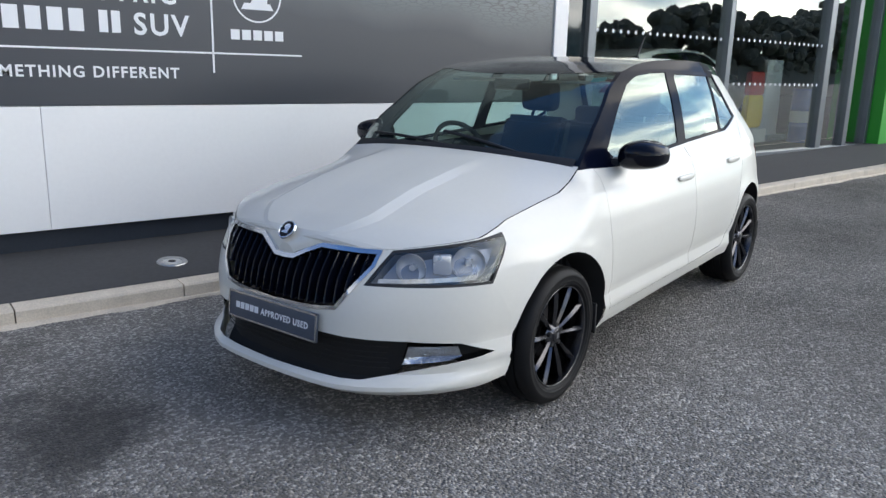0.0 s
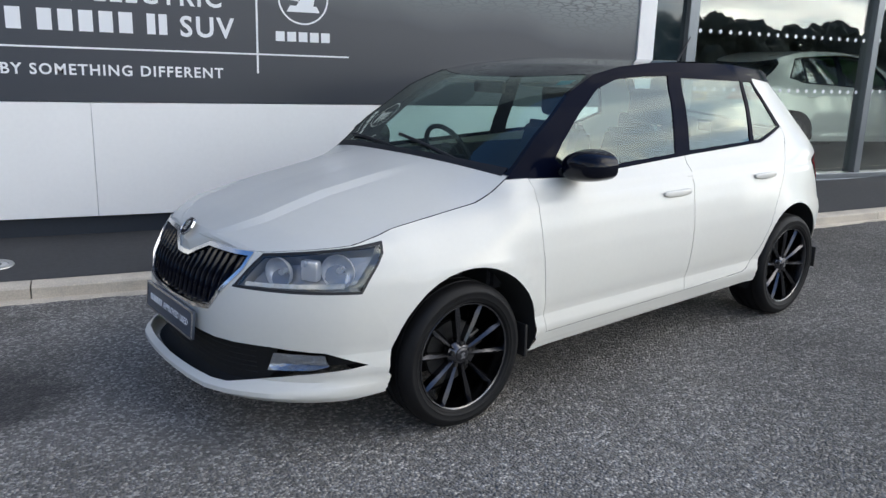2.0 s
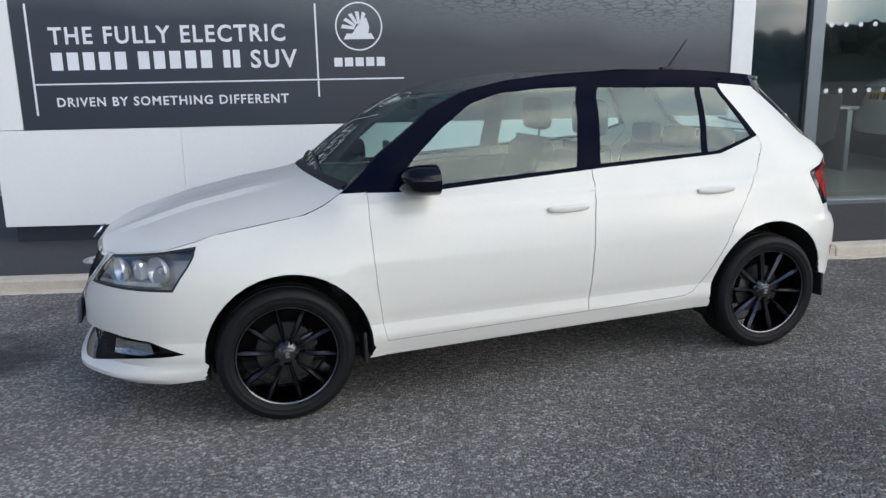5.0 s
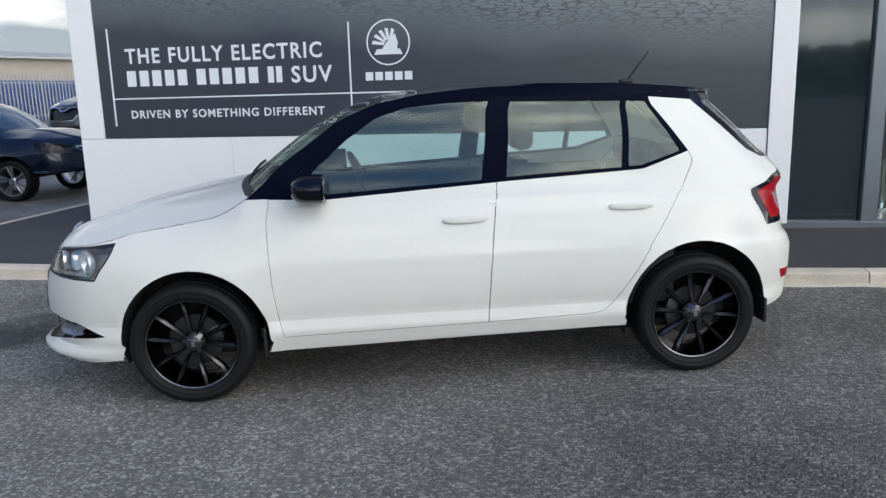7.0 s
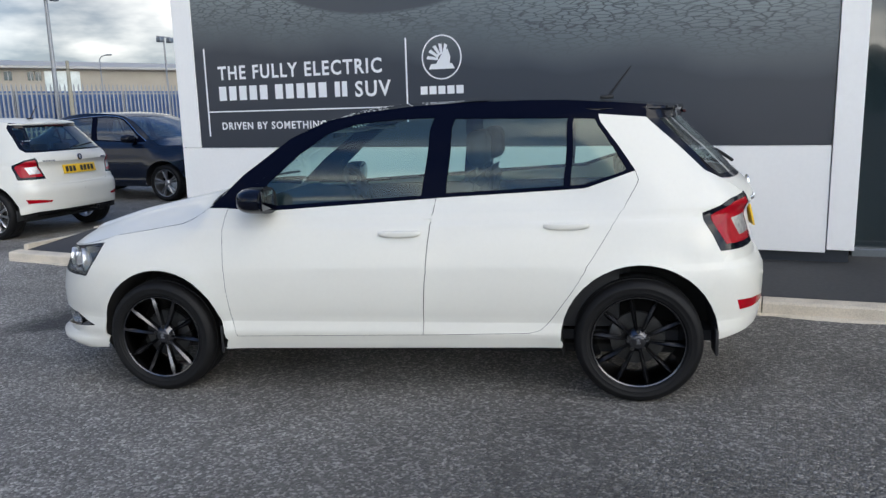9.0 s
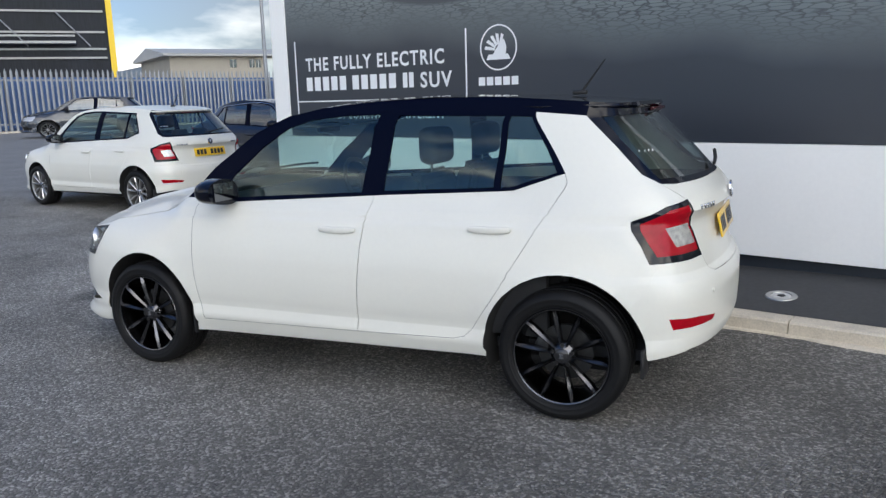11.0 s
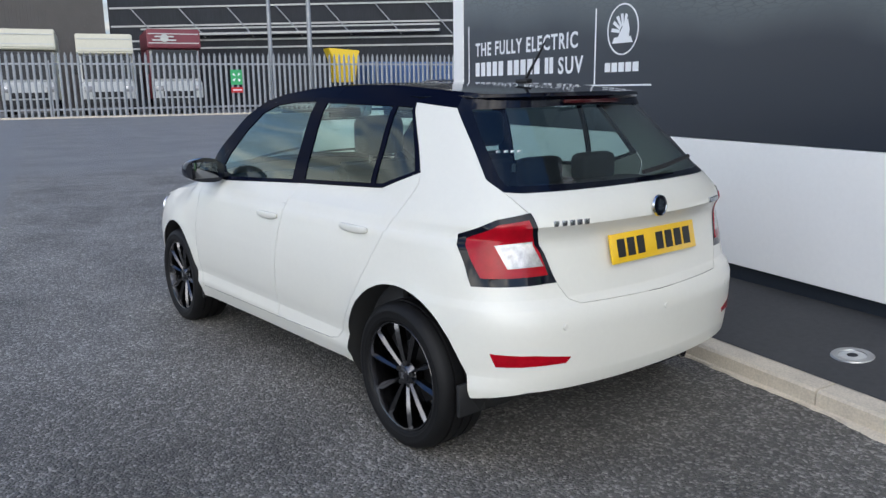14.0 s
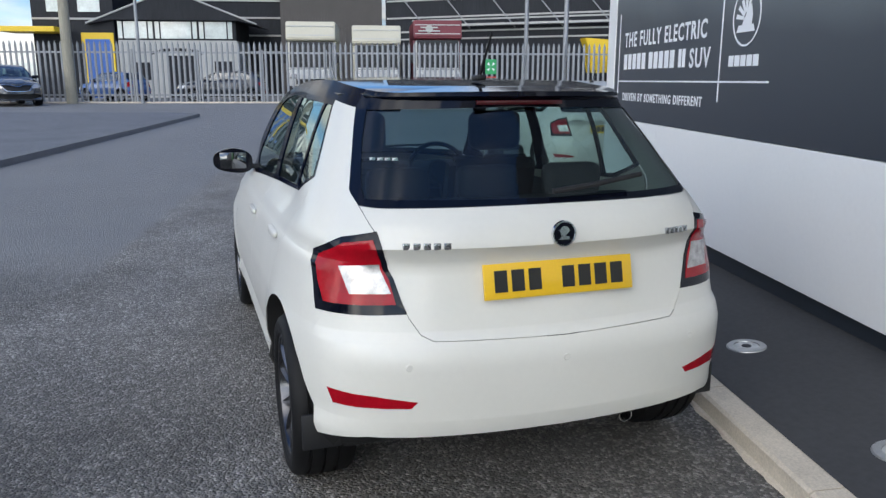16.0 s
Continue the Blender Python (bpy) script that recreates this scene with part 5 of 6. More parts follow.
def banner_print():
    """A printed picture: slate below, rippled grey-green water above with a dark hull-like shape."""
    m = bpy.data.materials.new("slate banner print")
    m.use_nodes = True
    nodes, links = m.node_tree.nodes, m.node_tree.links
    p = nodes["Principled BSDF"]
    p.inputs["Roughness"].default_value, p.inputs["Specular IOR Level"].default_value = 0.38, 0.75
    p.inputs["Coat Weight"].default_value, p.inputs["Coat Roughness"].default_value = 0.35, 0.32
    tc, xyz = nodes.new("ShaderNodeTexCoord"), nodes.new("ShaderNodeSeparateXYZ")
    links.new(tc.outputs["Object"], xyz.inputs[0])

    def calc(op, a, b, clamp=False):
        n = nodes.new("ShaderNodeMath")
        n.operation, n.use_clamp = op, clamp
        for i, v in enumerate((a, b)):
            if isinstance(v, (int, float)):
                n.inputs[i].default_value = v
            else:
                links.new(v, n.inputs[i])
        return n.outputs[0]
    x, z = xyz.outputs["X"], xyz.outputs["Z"]
    shore = calc("ADD", calc("MULTIPLY", x, -0.085), 2.27)
    wob = nodes.new("ShaderNodeTexNoise")
    wob.inputs["Scale"].default_value, wob.inputs["Detail"].default_value = 1.3, 3
    links.new(tc.outputs["Object"], wob.inputs["Vector"])
    depth = calc("SUBTRACT", calc("ADD", z, calc("MULTIPLY", calc("SUBTRACT", wob.outputs["Fac"], 0.5), 0.25)), shore)
    water = calc("MULTIPLY", calc("ADD", depth, 0.12), 1.5, True)
    mp = nodes.new("ShaderNodeMapping")
    mp.inputs["Scale"].default_value, mp.inputs["Rotation"].default_value = (3.4, 1.0, 15.0), (0, radians(7), 0)
    links.new(tc.outputs["Object"], mp.inputs["Vector"])
    warp = nodes.new("ShaderNodeTexNoise")
    warp.inputs["Scale"].default_value = 1.5
    links.new(mp.outputs["Vector"], warp.inputs["Vector"])
    mixv = nodes.new("ShaderNodeMix")
    mixv.data_type = "VECTOR"
    mixv.inputs["Factor"].default_value = 0.22
    links.new(mp.outputs["Vector"], mixv.inputs["A"]), links.new(warp.outputs["Color"], mixv.inputs["B"])
    cells = nodes.new("ShaderNodeTexVoronoi")
    cells.feature = "DISTANCE_TO_EDGE"
    cells.inputs["Scale"].default_value, cells.inputs["Randomness"].default_value = 3.3, 0.85
    links.new(mixv.outputs["Result"], cells.inputs["Vector"])
    line = calc("SUBTRACT", 1.0, calc("MULTIPLY", cells.outputs["Distance"], 9.0, True), True)
    line = calc("MULTIPLY", line, calc("MULTIPLY", wob.outputs["Fac"], 1.5), True)
    tone = nodes.new("ShaderNodeMix")
    tone.data_type = "RGBA"
    tone.inputs["A"].default_value, tone.inputs["B"].default_value = (0.013, 0.018, 0.030, 1), (0.20, 0.235, 0.235, 1)
    links.new(water, tone.inputs["Factor"])
    ripple = nodes.new("ShaderNodeMix")
    ripple.data_type = "RGBA"
    ripple.inputs["B"].default_value = (0.022, 0.028, 0.034, 1)
    links.new(calc("MULTIPLY", line, calc("MULTIPLY", depth, 4.0, True)), ripple.inputs["Factor"])
    links.new(tone.outputs["Result"], ripple.inputs["A"])
    ex, ez = calc("MULTIPLY", calc("SUBTRACT", x, 3.25), 0.72), calc("MULTIPLY", calc("SUBTRACT", z, 2.88), 1.7)
    hull = calc("MULTIPLY", calc("SUBTRACT", 1.05, calc("ADD", calc("MULTIPLY", ex, ex), calc("MULTIPLY", ez, ez))), 9.0, True)
    dark = nodes.new("ShaderNodeMix")
    dark.data_type = "RGBA"
    dark.inputs["B"].default_value = (0.035, 0.042, 0.052, 1)
    links.new(hull, dark.inputs["Factor"]), links.new(ripple.outputs["Result"], dark.inputs["A"])
    links.new(dark.outputs["Result"], p.inputs["Base Color"])
    return m


BANNER = banner_print()
wall = thing("wall_banner", pose(0, 0, 0), "white clad wall with a slate advertising banner", "wall", kind="structure")
part("plinth", box(0.86, 7.02, WALL_Y + 0.05, WALL_Y + 0.55, 0.05, 0.345), PLINTH, wall, "recessed dark plinth")
for x0, x1 in ((0.80, 2.2985), (2.3005, 6.862)):
    part("cladding_panel", box(x0, x1, WALL_Y, WALL_Y + 0.6, 0.32, 1.11, 0.004), CLAD, wall, smooth=False)
part("cladding_panel", box(0.80, 1.045, WALL_Y, WALL_Y + 0.6, 1.114, 4.6, 0.004), CLAD, wall, smooth=False)
part("cladding_pillar", box(6.868, 7.05, WALL_Y - 0.012, WALL_Y + 0.6, 0.345, 4.6, 0.004), CLAD, wall, smooth=False)
banner = part("banner", box(1.05, 6.862, WALL_Y + 0.006, WALL_Y + 0.5, 1.114, 4.6), BANNER, wall, "slate printed banner with rippled water", smooth=False)

# words, rules and roundel on the banner
FACE = WALL_Y + 0.005


def upright(x, z):
    return Matrix(((1, 0, 0, x), (0, 0, -1, FACE - 0.0015), (0, 1, 0, z), (0, 0, 0, 1)))


def flat_bar(name, x0, x1, z0, z1, parent, mat=WHITE_INK):
    return part(name, box(x0, x1, FACE - 0.0025, FACE + 0.002, z0, z1), mat, parent, smooth=False)


lettering("THE FULLY ELECTRIC", 0.132, banner, "headline", WHITE_INK, upright(1.335, 1.785), width=1.86)
lettering("SUV", 0.140, banner, "headline", WHITE_INK, upright(2.905, 1.578), width=0.372)
lettering("DRIVEN BY SOMETHING DIFFERENT", 0.072, banner, "strapline", WHITE_INK, upright(1.335, 1.295), width=1.852)
for x0, n, w in ((1.333, 5, 0.625), (2.015, 5, 0.62), (2.69, 2, 0.155)):
    for i in range(n):
        a = x0 + i * w / n
        flat_bar("name_bar", a, a + w / n * 0.70, 1.580, 1.718, banner)
flat_bar("rule", 1.168, 1.184, 1.228, 2.095, banner)
flat_bar("rule", 1.188, 4.14, 1.466, 1.478, banner)
for z0, z1 in ((1.335, 1.464), (1.480, 2.067)):
    flat_bar("rule", 3.435, 3.449, z0, z1, banner)
for i in range(5):
    a = 3.578 + i * 0.086
    flat_bar("name_bar", a, a + 0.066, 1.572, 1.642, banner)
roundel = part("roundel", lathe([(0.178, 0.0), (0.178, -0.003), (0.190, -0.003), (0.190, 0.0)], 64, "y", center=(3.787, FACE, 1.885)), WHITE_INK, banner, "white ring with a plain winged shape")
CX, CZ = 3.787, 1.885
part("roundel_mark", prism([(CX - 0.125, CZ - 0.10), (CX + 0.125, CZ - 0.10), (CX + 0.10, CZ - 0.055), (CX - 0.10, CZ - 0.055)], 0.002, "y", FACE - 0.003), WHITE_INK, roundel, smooth=False)
part("roundel_mark", prism([(CX - 0.055, CZ - 0.058), (CX + 0.075, CZ - 0.058), (CX + 0.085, CZ + 0.0), (CX + 0.06, CZ + 0.07), (CX + 0.01, CZ + 0.03), (CX - 0.03, CZ - 0.02)], 0.002, "y", FACE - 0.0035), WHITE_INK, roundel, smooth=False)
for k in range(5):
    t = radians(172 - 24 * k)
    c, s_ = math.cos(t), math.sin(t)
    n = (-s_, c)
    a, b_ = 0.045, 0.145 - 0.004 * k
    part("roundel_mark", prism([(CX + 0.01 + a * c - 0.011 * n[0], CZ - 0.02 + a * s_ - 0.011 * n[1]), (CX + 0.01 + b_ * c - 0.017 * n[0], CZ - 0.02 + b_ * s_ - 0.017 * n[1]), (CX + 0.01 + b_ * 1.06 * c + 0.013 * n[0], CZ - 0.02 + b_ * 1.06 * s_ + 0.013 * n[1]), (CX + 0.01 + a * c + 0.011 * n[0], CZ - 0.02 + a * s_ + 0.011 * n[1])], 0.002, "y", FACE - 0.003), WHITE_INK, roundel, smooth=False)

# uplights let into the paving
LENS_RING = material("brushed steel ring", (0.42, 0.42, 0.41), 0.3, metal=0.8, vary=0.15, scale=20)
LENS_PALE = material("frosted lens", (0.45, 0.45, 0.43), 0.25, vary=0.1, scale=30)
for x in (1.70, 2.90, 5.13, 6.31):
    z = pave_z(x, 9.09)
    up = thing("ground_uplight", pose(x, 9.09, z, 5.7, 0, 0), "round steel uplight let into dark paving", "light", "uplights along the wall")
    part("steel_ring", lathe([(0.062, 0.0), (0.064, 0.006), (0.092, 0.006), (0.097, 0.0), (0.095, -0.02)], 40, "z"), LENS_RING, up)
    part("lens", lathe([(0.0, 0.004), (0.05, 0.004), (0.062, 0.002)], 32, "z"), LENS_PALE, up)
    part("lens_core", lathe([(0.0, 0.006), (0.022, 0.006), (0.026, 0.003)], 20, "z"), INTERIOR, up)

# ---- showroom glazing beside the banner ----
ALU = material("grey aluminium frame", (0.20, 0.22, 0.24), 0.35, metal=0.7, vary=0.08, scale=5)
SPANDREL = material("dark green-grey glass panel", (0.012, 0.022, 0.026), 0.06, coat=1.0)
SHOP_GLASS = glass("showroom glass", (0.88, 0.93, 0.90), front=0.10)
GREEN = material("bright green cladding", (0.03, 0.36, 0.035), 0.35, vary=0.04, scale=3)
FASCIA = material("charcoal fascia", (0.03, 0.033, 0.037), 0.45, vary=0.1, scale=2)
FLOOR_TILE = material("pale showroom floor tile", (0.42, 0.42, 0.41), 0.18, vary=0.06, scale=3)
INNER = material("showroom inner wall", (0.55, 0.55, 0.53), 0.8, vary=0.06, scale=1)
GY = 9.93


show = thing("wall_showroom", pose(0, 0, 0), "showroom glazing in grey aluminium frames", "window", kind="structure")
part("spandrel", box(7.056, 7.70, GY, GY + 0.05, 0.27, 4.6), SPANDREL, show, "dark opaque glass panel", smooth=False)
for x0, x1 in ((7.70, 7.82), (10.36, 10.46), (12.98, 13.14), (13.85, 13.98), (14.62, 14.72)):
    part("mullion", box(x0, x1, GY - 0.06, GY + 0.10, 0.27, 4.6, 0.006), ALU, show, smooth=False)
part("sill", box(7.056, 14.70, GY - 0.07, GY + 0.12, 0.20, 0.315, 0.006), ALU, show, smooth=False)
part("sill", box(9.5, 14.70, GY - 0.065, GY + 0.115, 0.316, 0.375, 0.006), ALU, show, smooth=False)
for x0, x1 in ((7.82, 10.36), (10.46, 12.98), (13.14, 13.85), (13.98, 14.62)):
    pane = part("pane", box(x0, x1, GY + 0.01, GY + 0.022, 0.315, 4.6), SHOP_GLASS, show, "clear showroom pane", smooth=False)
    pane.visible_shadow = False
    if x1 < 13:
        for z in (1.86, 1.29):
            n = int((x1 - x0) / 0.132)
            for i in range(n):
                part("manifestation_dot", lathe([(0.0, -0.001), (0.021, -0.001), (0.021, 0.001)], 12, "y", center=(x0 + 0.09 + i * 0.132, GY + 0.008, z + 0.006 * (x0 - 7.8))), WHITE_INK, pane)
pillar = part("green_pillar", box(14.72, 16.9, GY - 0.25, GY + 0.6, 0.2, 6.0, 0.01), GREEN, show, "bright green clad entrance pillar", smooth=False)
part("fascia", box(7.056, 34, GY - 0.05, GY + 0.6, 4.6, 6.4, 0.01), FASCIA, show, smooth=False)
part("fascia", box(0.80, 7.05, GY - 0.10, GY + 0.6, 4.604, 6.4, 0.01), FASCIA, show, smooth=False)
part("side_wall", box(0.86, 1.0, WALL_Y + 0.6, 24, -0.05, 6.4), CLAD, show, smooth=False)
part("rear_wall", box(1.0, 34, 24, 24.2, -0.05, 6.4), INNER, show, smooth=False)
part("end_wall", box(16.9, 34, GY, GY + 0.3, 0.2, 4.6), FASCIA, show, smooth=False)
part("far_wall", box(34, 34.2, GY, 24.2, -0.05, 6.4), INNER, show, smooth=False)
part("partition", box(7.062, 7.2, GY + 0.06, 24, 0.2, 4.6), INNER, show, smooth=False)
floor = finish("floor_showroom", box(7.2, 34, GY + 0.13, 24, 0.20, 0.312), FLOOR_TILE, smooth=False)
tagged(floor, "pale glossy tiled showroom floor", "floor", kind="structure")
roof = finish("ceiling_showroom", box(1.0, 34, GY + 0.6, 24, 6.2, 6.4), INNER, smooth=False)
tagged(roof, "grey flat showroom ceiling", "ceiling", kind="structure")

# things in the showroom
RED = material("red plastic", (0.55, 0.03, 0.03), 0.4, vary=0.06)
YELLOW = material("yellow plastic", (0.75, 0.52, 0.03), 0.4, vary=0.06)
BLUE = material("blue drum paint", (0.03, 0.12, 0.42), 0.4, vary=0.1)
drum = thing("drum", pose(13.95, 10.6, 0.312) @ Matrix.Diagonal((0.72, 0.72, 1.05, 1.0)), "blue steel drum on the showroom floor", "drum")
part("shell", lathe([(0.0, 0.0), (0.27, 0.0), (0.285, 0.02), (0.28, 0.28), (0.292, 0.30), (0.28, 0.32), (0.28, 0.56), (0.292, 0.58), (0.28, 0.60), (0.285, 0.86), (0.27, 0.88), (0.0, 0.88)], 36, "z"), BLUE, drum)
part("white_band", lathe([(0.2825, 0.36), (0.284, 0.36), (0.284, 0.54), (0.2825, 0.54)], 36, "z"), WHITE_INK, drum)
sign = thing("floor_sign", pose(13.2, 11.05, 0.312), "red and yellow standing floor sign on a pale foot", "sign")
part("foot", box(-0.22, 0.24, -0.12, 0.12, 0.0, 0.268, 0.02), INNER, sign)
part("lower_panel", prism([(-0.24, 0.27), (0.26, 0.28), (0.29, 0.45), (0.26, 0.80), (-0.21, 0.80)], 0.10, "y", 0, 0.02), YELLOW, sign)
part("upper_panel", prism([(-0.21, 0.803), (0.26, 0.803), (0.24, 1.18), (-0.19, 1.18)], 0.10, "y", 0, 0.02), RED, sign)
board = thing("display_board", pose(13.85, 11.15, 0.312), "white upright display board", "display board")
part("panel", box(-0.25, 0.25, -0.03, 0.03, 0.15, 1.38, 0.01), CLAD, board)
part("foot", box(-0.3, 0.3, -0.2, 0.2, 0.0, 0.15, 0.02), INNER, board)
chair = thing("swivel_chair", pose(8.15, 10.75, 0.312), "black tub swivel chair on a chrome pedestal", "chair")
part("seat", lathe([(0.0, 0.44), (0.22, 0.44), (0.28, 0.50), (0.26, 0.56), (0.0, 0.57)], 28, "z"), INTERIOR, chair)
back = bmesh.new()
rows = []
for t in np.linspace(radians(-30), radians(210), 20):
    c, s_ = math.cos(t), -math.sin(t)
    top = 0.93 - 0.10 * abs((t - radians(90)) / radians(120)) ** 2
    rows.append([back.verts.new((c * r, s_ * r, z)) for r, z in ((0.29, 0.48), (0.34, top), (0.29, top), (0.24, 0.52))])
for r0, r1 in zip(rows, rows[1:]):
    for k in range(4):
        back.faces.new((r0[k], r0[(k + 1) % 4], r1[(k + 1) % 4], r1[k]))
back.faces.new(rows[0]), back.faces.new(rows[-1][::-1])
bmesh.ops.recalc_face_normals(back, faces=back.faces)
part("backrest", back, INTERIOR, chair)
part("pedestal", lathe([(0.035, 0.03), (0.025, 0.2), (0.03, 0.44)], 16, "z"), CHROME, chair)
part("base_plate", lathe([(0.0, 0.0), (0.24, 0.0), (0.24, 0.015), (0.04, 0.03), (0.0, 0.03)], 32, "z"), CHROME, chair)
desk = thing("desk", pose(8.5, 12.2, 0.312), "pale office desk in the showroom", "desk")
part("desktop", box(-0.7, 0.9, -0.35, 0.35, 0.72, 0.75, 0.006), INNER, desk)
for dx_ in (-0.66, 0.82):
    part("desk_leg", box(dx_ - 0.03, dx_ + 0.03, -0.3, 0.3, 0.0, 0.718, 0.005), ALU, desk)
screen = thing("monitor", pose(8.45, 12.2, 1.063), "black flat monitor on a desk", "monitor")
part("panel", box(-0.28, 0.28, -0.02, 0.02, 0.12, 0.46, 0.008), TRIM, screen)
part("stand", box(-0.08, 0.08, -0.08, 0.08, 0.0, 0.012, 0.004), TRIM, screen)
part("neck", box(-0.02, 0.02, 0.0, 0.03, 0.012, 0.2, 0.004), TRIM, screen)

# ---- road surface and island ----
def sheet(name, outline, lift, mat, label, category):
    """A thin laid surface that follows the ground."""
    b = bmesh.new()
    b.faces.new([b.verts.new((x, y, 0)) for x, y in outline])
    for cx in (0.0, 2.5, 3.3, 8, 16, 24):
        bmesh.ops.bisect_plane(b, geom=list(b.verts) + list(b.edges) + list(b.faces), plane_co=(cx, 0, 0), plane_no=(1, 0, 0))
    ext = bmesh.ops.extrude_face_region(b, geom=list(b.faces))
    for v in ext["geom"]:
        if isinstance(v, bmesh.types.BMVert):
            v.co.z = 1
    for v in b.verts:
        v.co.z = ground_z(v.co.x) + (lift if v.co.z > 0.5 else -0.02)
    bmesh.ops.recalc_face_normals(b, faces=b.faces)
    ob = finish(name, b, mat, smooth=False)
    return tagged(ob, label, category, kind="structure")


CONCRETE = material("grey concrete kerb", (0.17, 0.17, 0.175), 0.85, vary=0.15, scale=3, bump=0.002, bump_scale=120)
ISLE = asphalt("pale island paving", (0.15, 0.152, 0.16), (0.185, 0.187, 0.193), 0.3, 140.0, 0.003)
isle = [(6, 0.95), (-6, 0.62), (-15, 0.28), (-23.5, -0.1), (-24.6, -0.6), (-25.0, -1.6), (-26.5, -30), (6, -30)]
sheet("pavement_island", isle, 0.11, ISLE, "pale paved island beside the road", "pavement")
sheet("kerb_island", [(x, y + 0.13) if y > -1 else (x - 0.13, y) for x, y in isle[:6]] + isle[5::-1], 0.12, CONCRETE, "grey concrete kerb round the island", "kerb")

# ---- other cars ----
def scaled(m, k, low=1.0):
    return m @ Matrix.Diagonal((k, k, k * low, 1.0))


make_hatchback("hatchback", pose(-3.5, 10.22, 0.005, 0, 0, 5), WHITE_PAINT, WHITE_PAINT, RIM_SILVER, "plain white small hatchback parked in the yard", roof_black=False)
make_saloon(scaled(pose(-4.39, 14.02, 0.005, 0, 0, 183), 1.07, 0.97), NAVY_PAINT, "navy blue saloon car parked beside the showroom", lamp_mat=BLACK_PAINT)
make_saloon(scaled(pose(12.2, 12.22, 0.312, 0, 0, 182), 1.07, 0.96), SILVER_PAINT, "silver saloon car on the pale showroom floor", "showroom_car", rear_plate=True)
far_dark = make_hatchback("parked_car", scaled(pose(-46.2, -3.2, 0, 0, 0, 92), 1.55, 0.9), GREY_PAINT, GREY_PAINT, RIM_SILVER, "dark grey car parked behind the palisade fence", detail=False, roof_black=False, rear_plate=False, group="cars behind the fence")
far_blue = make_hatchback("parked_car", scaled(pose(-47.0, -10.8, 0, 0, 0, 60), 1.35), BLUE_PAINT, BLUE_PAINT, RIM_SILVER, "blue car parked behind the palisade fence", detail=False, roof_black=False, rear_plate=False, group="cars behind the fence")
for m, lab in ((scaled(pose(-38.3, -14.2, 0.005, 0, 0, 215), 1.12), "dark grey car parked on the road before the fence"), (scaled(pose(-8.65, 27.2, 0.005, 0, 0, 71.5), 1.13, 1.12), "dark grey car parked at the back of the yard"), (scaled(pose(-31.0, 23.4, 0.005, 0, 0, 60), 0.95), "dark grey car parked in the yard near the fence")):
    c = copy_thing(far_dark, m)
    c["label"] = lab
    del c["group"]

# ---- palisade fence ----
GALV = material("galvanised steel", (0.275, 0.285, 0.30), 0.45, metal=0.4, vary=0.15, scale=2, random_piece=0.2)
FX, FH = -41.8, 3.78
fence = thing("palisade_fence", pose(0, 0, 0), "galvanised steel palisade fence round the yard", "fence")


def pale_mesh(h):
    b = bmesh.new()
    w = 0.076
    prof = [(-w, 0.0), (-0.03, 0.035), (0.03, 0.035), (w, 0.0)]
    rings = []
    for z, k in ((0.05, 1.0), (h - 0.22, 1.0), (h, 0.12)):
        rings.append([b.verts.new((d, a * k, z)) for a, d in prof] + [b.verts.new((d - 0.012, a * k, z)) for a, d in prof[::-1]])
    for r0, r1 in zip(rings, rings[1:]):
        for k in range(8):
            b.faces.new((r0[k], r0[(k + 1) % 8], r1[(k + 1) % 8], r1[k]))
    bmesh.ops.recalc_face_normals(b, faces=b.faces)
    me = bpy.data.meshes.new("pale")
    b.to_mesh(me)
    b.free()
    me.materials.append(GALV)
    return me


pale = pale_mesh(FH)
PITCH = 0.335
count = 0
y = -46.0
line = []
while y < 78:
    x = FX if y < 40 else FX + 8.0 * (y - 40) / 40
    line.append((x, y))
    y += PITCH
near = [p for p in line if -22 < p[1] < 62]
for x, y in near[:290]:
    ob = new("pale", pale)
    ob.parent, ob.location = fence, (x, y, 0)
rest = bmesh.new()
for x, y in line:
    if (x, y) in near[:290]:
        continue
    tmp = bmesh.new()
    tmp.from_mesh(pale)
    bmesh.ops.translate(tmp, vec=(x, y, 0), verts=tmp.verts)
    me = bpy.data.meshes.new("tmp")
    tmp.to_mesh(me)
    rest.from_mesh(me)
    bpy.data.meshes.remove(me)
    tmp.free()
tagged(part("far_pales", rest, GALV, fence, "far galvanised pales", smooth=False), kind="stuff")
for y0, y1, x0, x1 in ((-46, 40, FX, FX), (40, 78, FX, FX + 7.6)):
    for z in (0.45, 3.05):
        b = box(-0.06, 0.0, 0, math.hypot(y1 - y0, x1 - x0), z, z + 0.11)
        ob = part("rail", b, GALV, fence, smooth=False)
        ob.matrix_basis = pose(x0, y0, 0, 0, 0, -math.degrees(math.atan2(x1 - x0, y1 - y0)))
for i in range(-11, 20):
    y = i * 4.0
    x = FX if y < 40 else FX + 8.0 * (y - 40) / 40
    part("post", box(x - 0.20, x - 0.075, y - 0.06, y + 0.06, 0, 3.3), GALV, fence, smooth=False)
plinth = finish("kerb_fence", box(FX - 0.25, FX + 0.35, -46, 40, -0.02, 0.10, 0.02), KERB_STONE, smooth=False)
tagged(plinth, "pale concrete footing along the fence", "kerb", kind="structure")
SIGN_GREEN = material("green sign enamel", (0.03, 0.35, 0.12), 0.4, vary=0.05)
sign = thing("fence_sign", pose(FX + 0.06, 14.55, 2.3), "square green sign with white arrows on the fence", "sign")
part("board", box(0, 0.02, -0.36, 0.36, -0.46, 0.46, 0.004), SIGN_GREEN, sign, smooth=False)
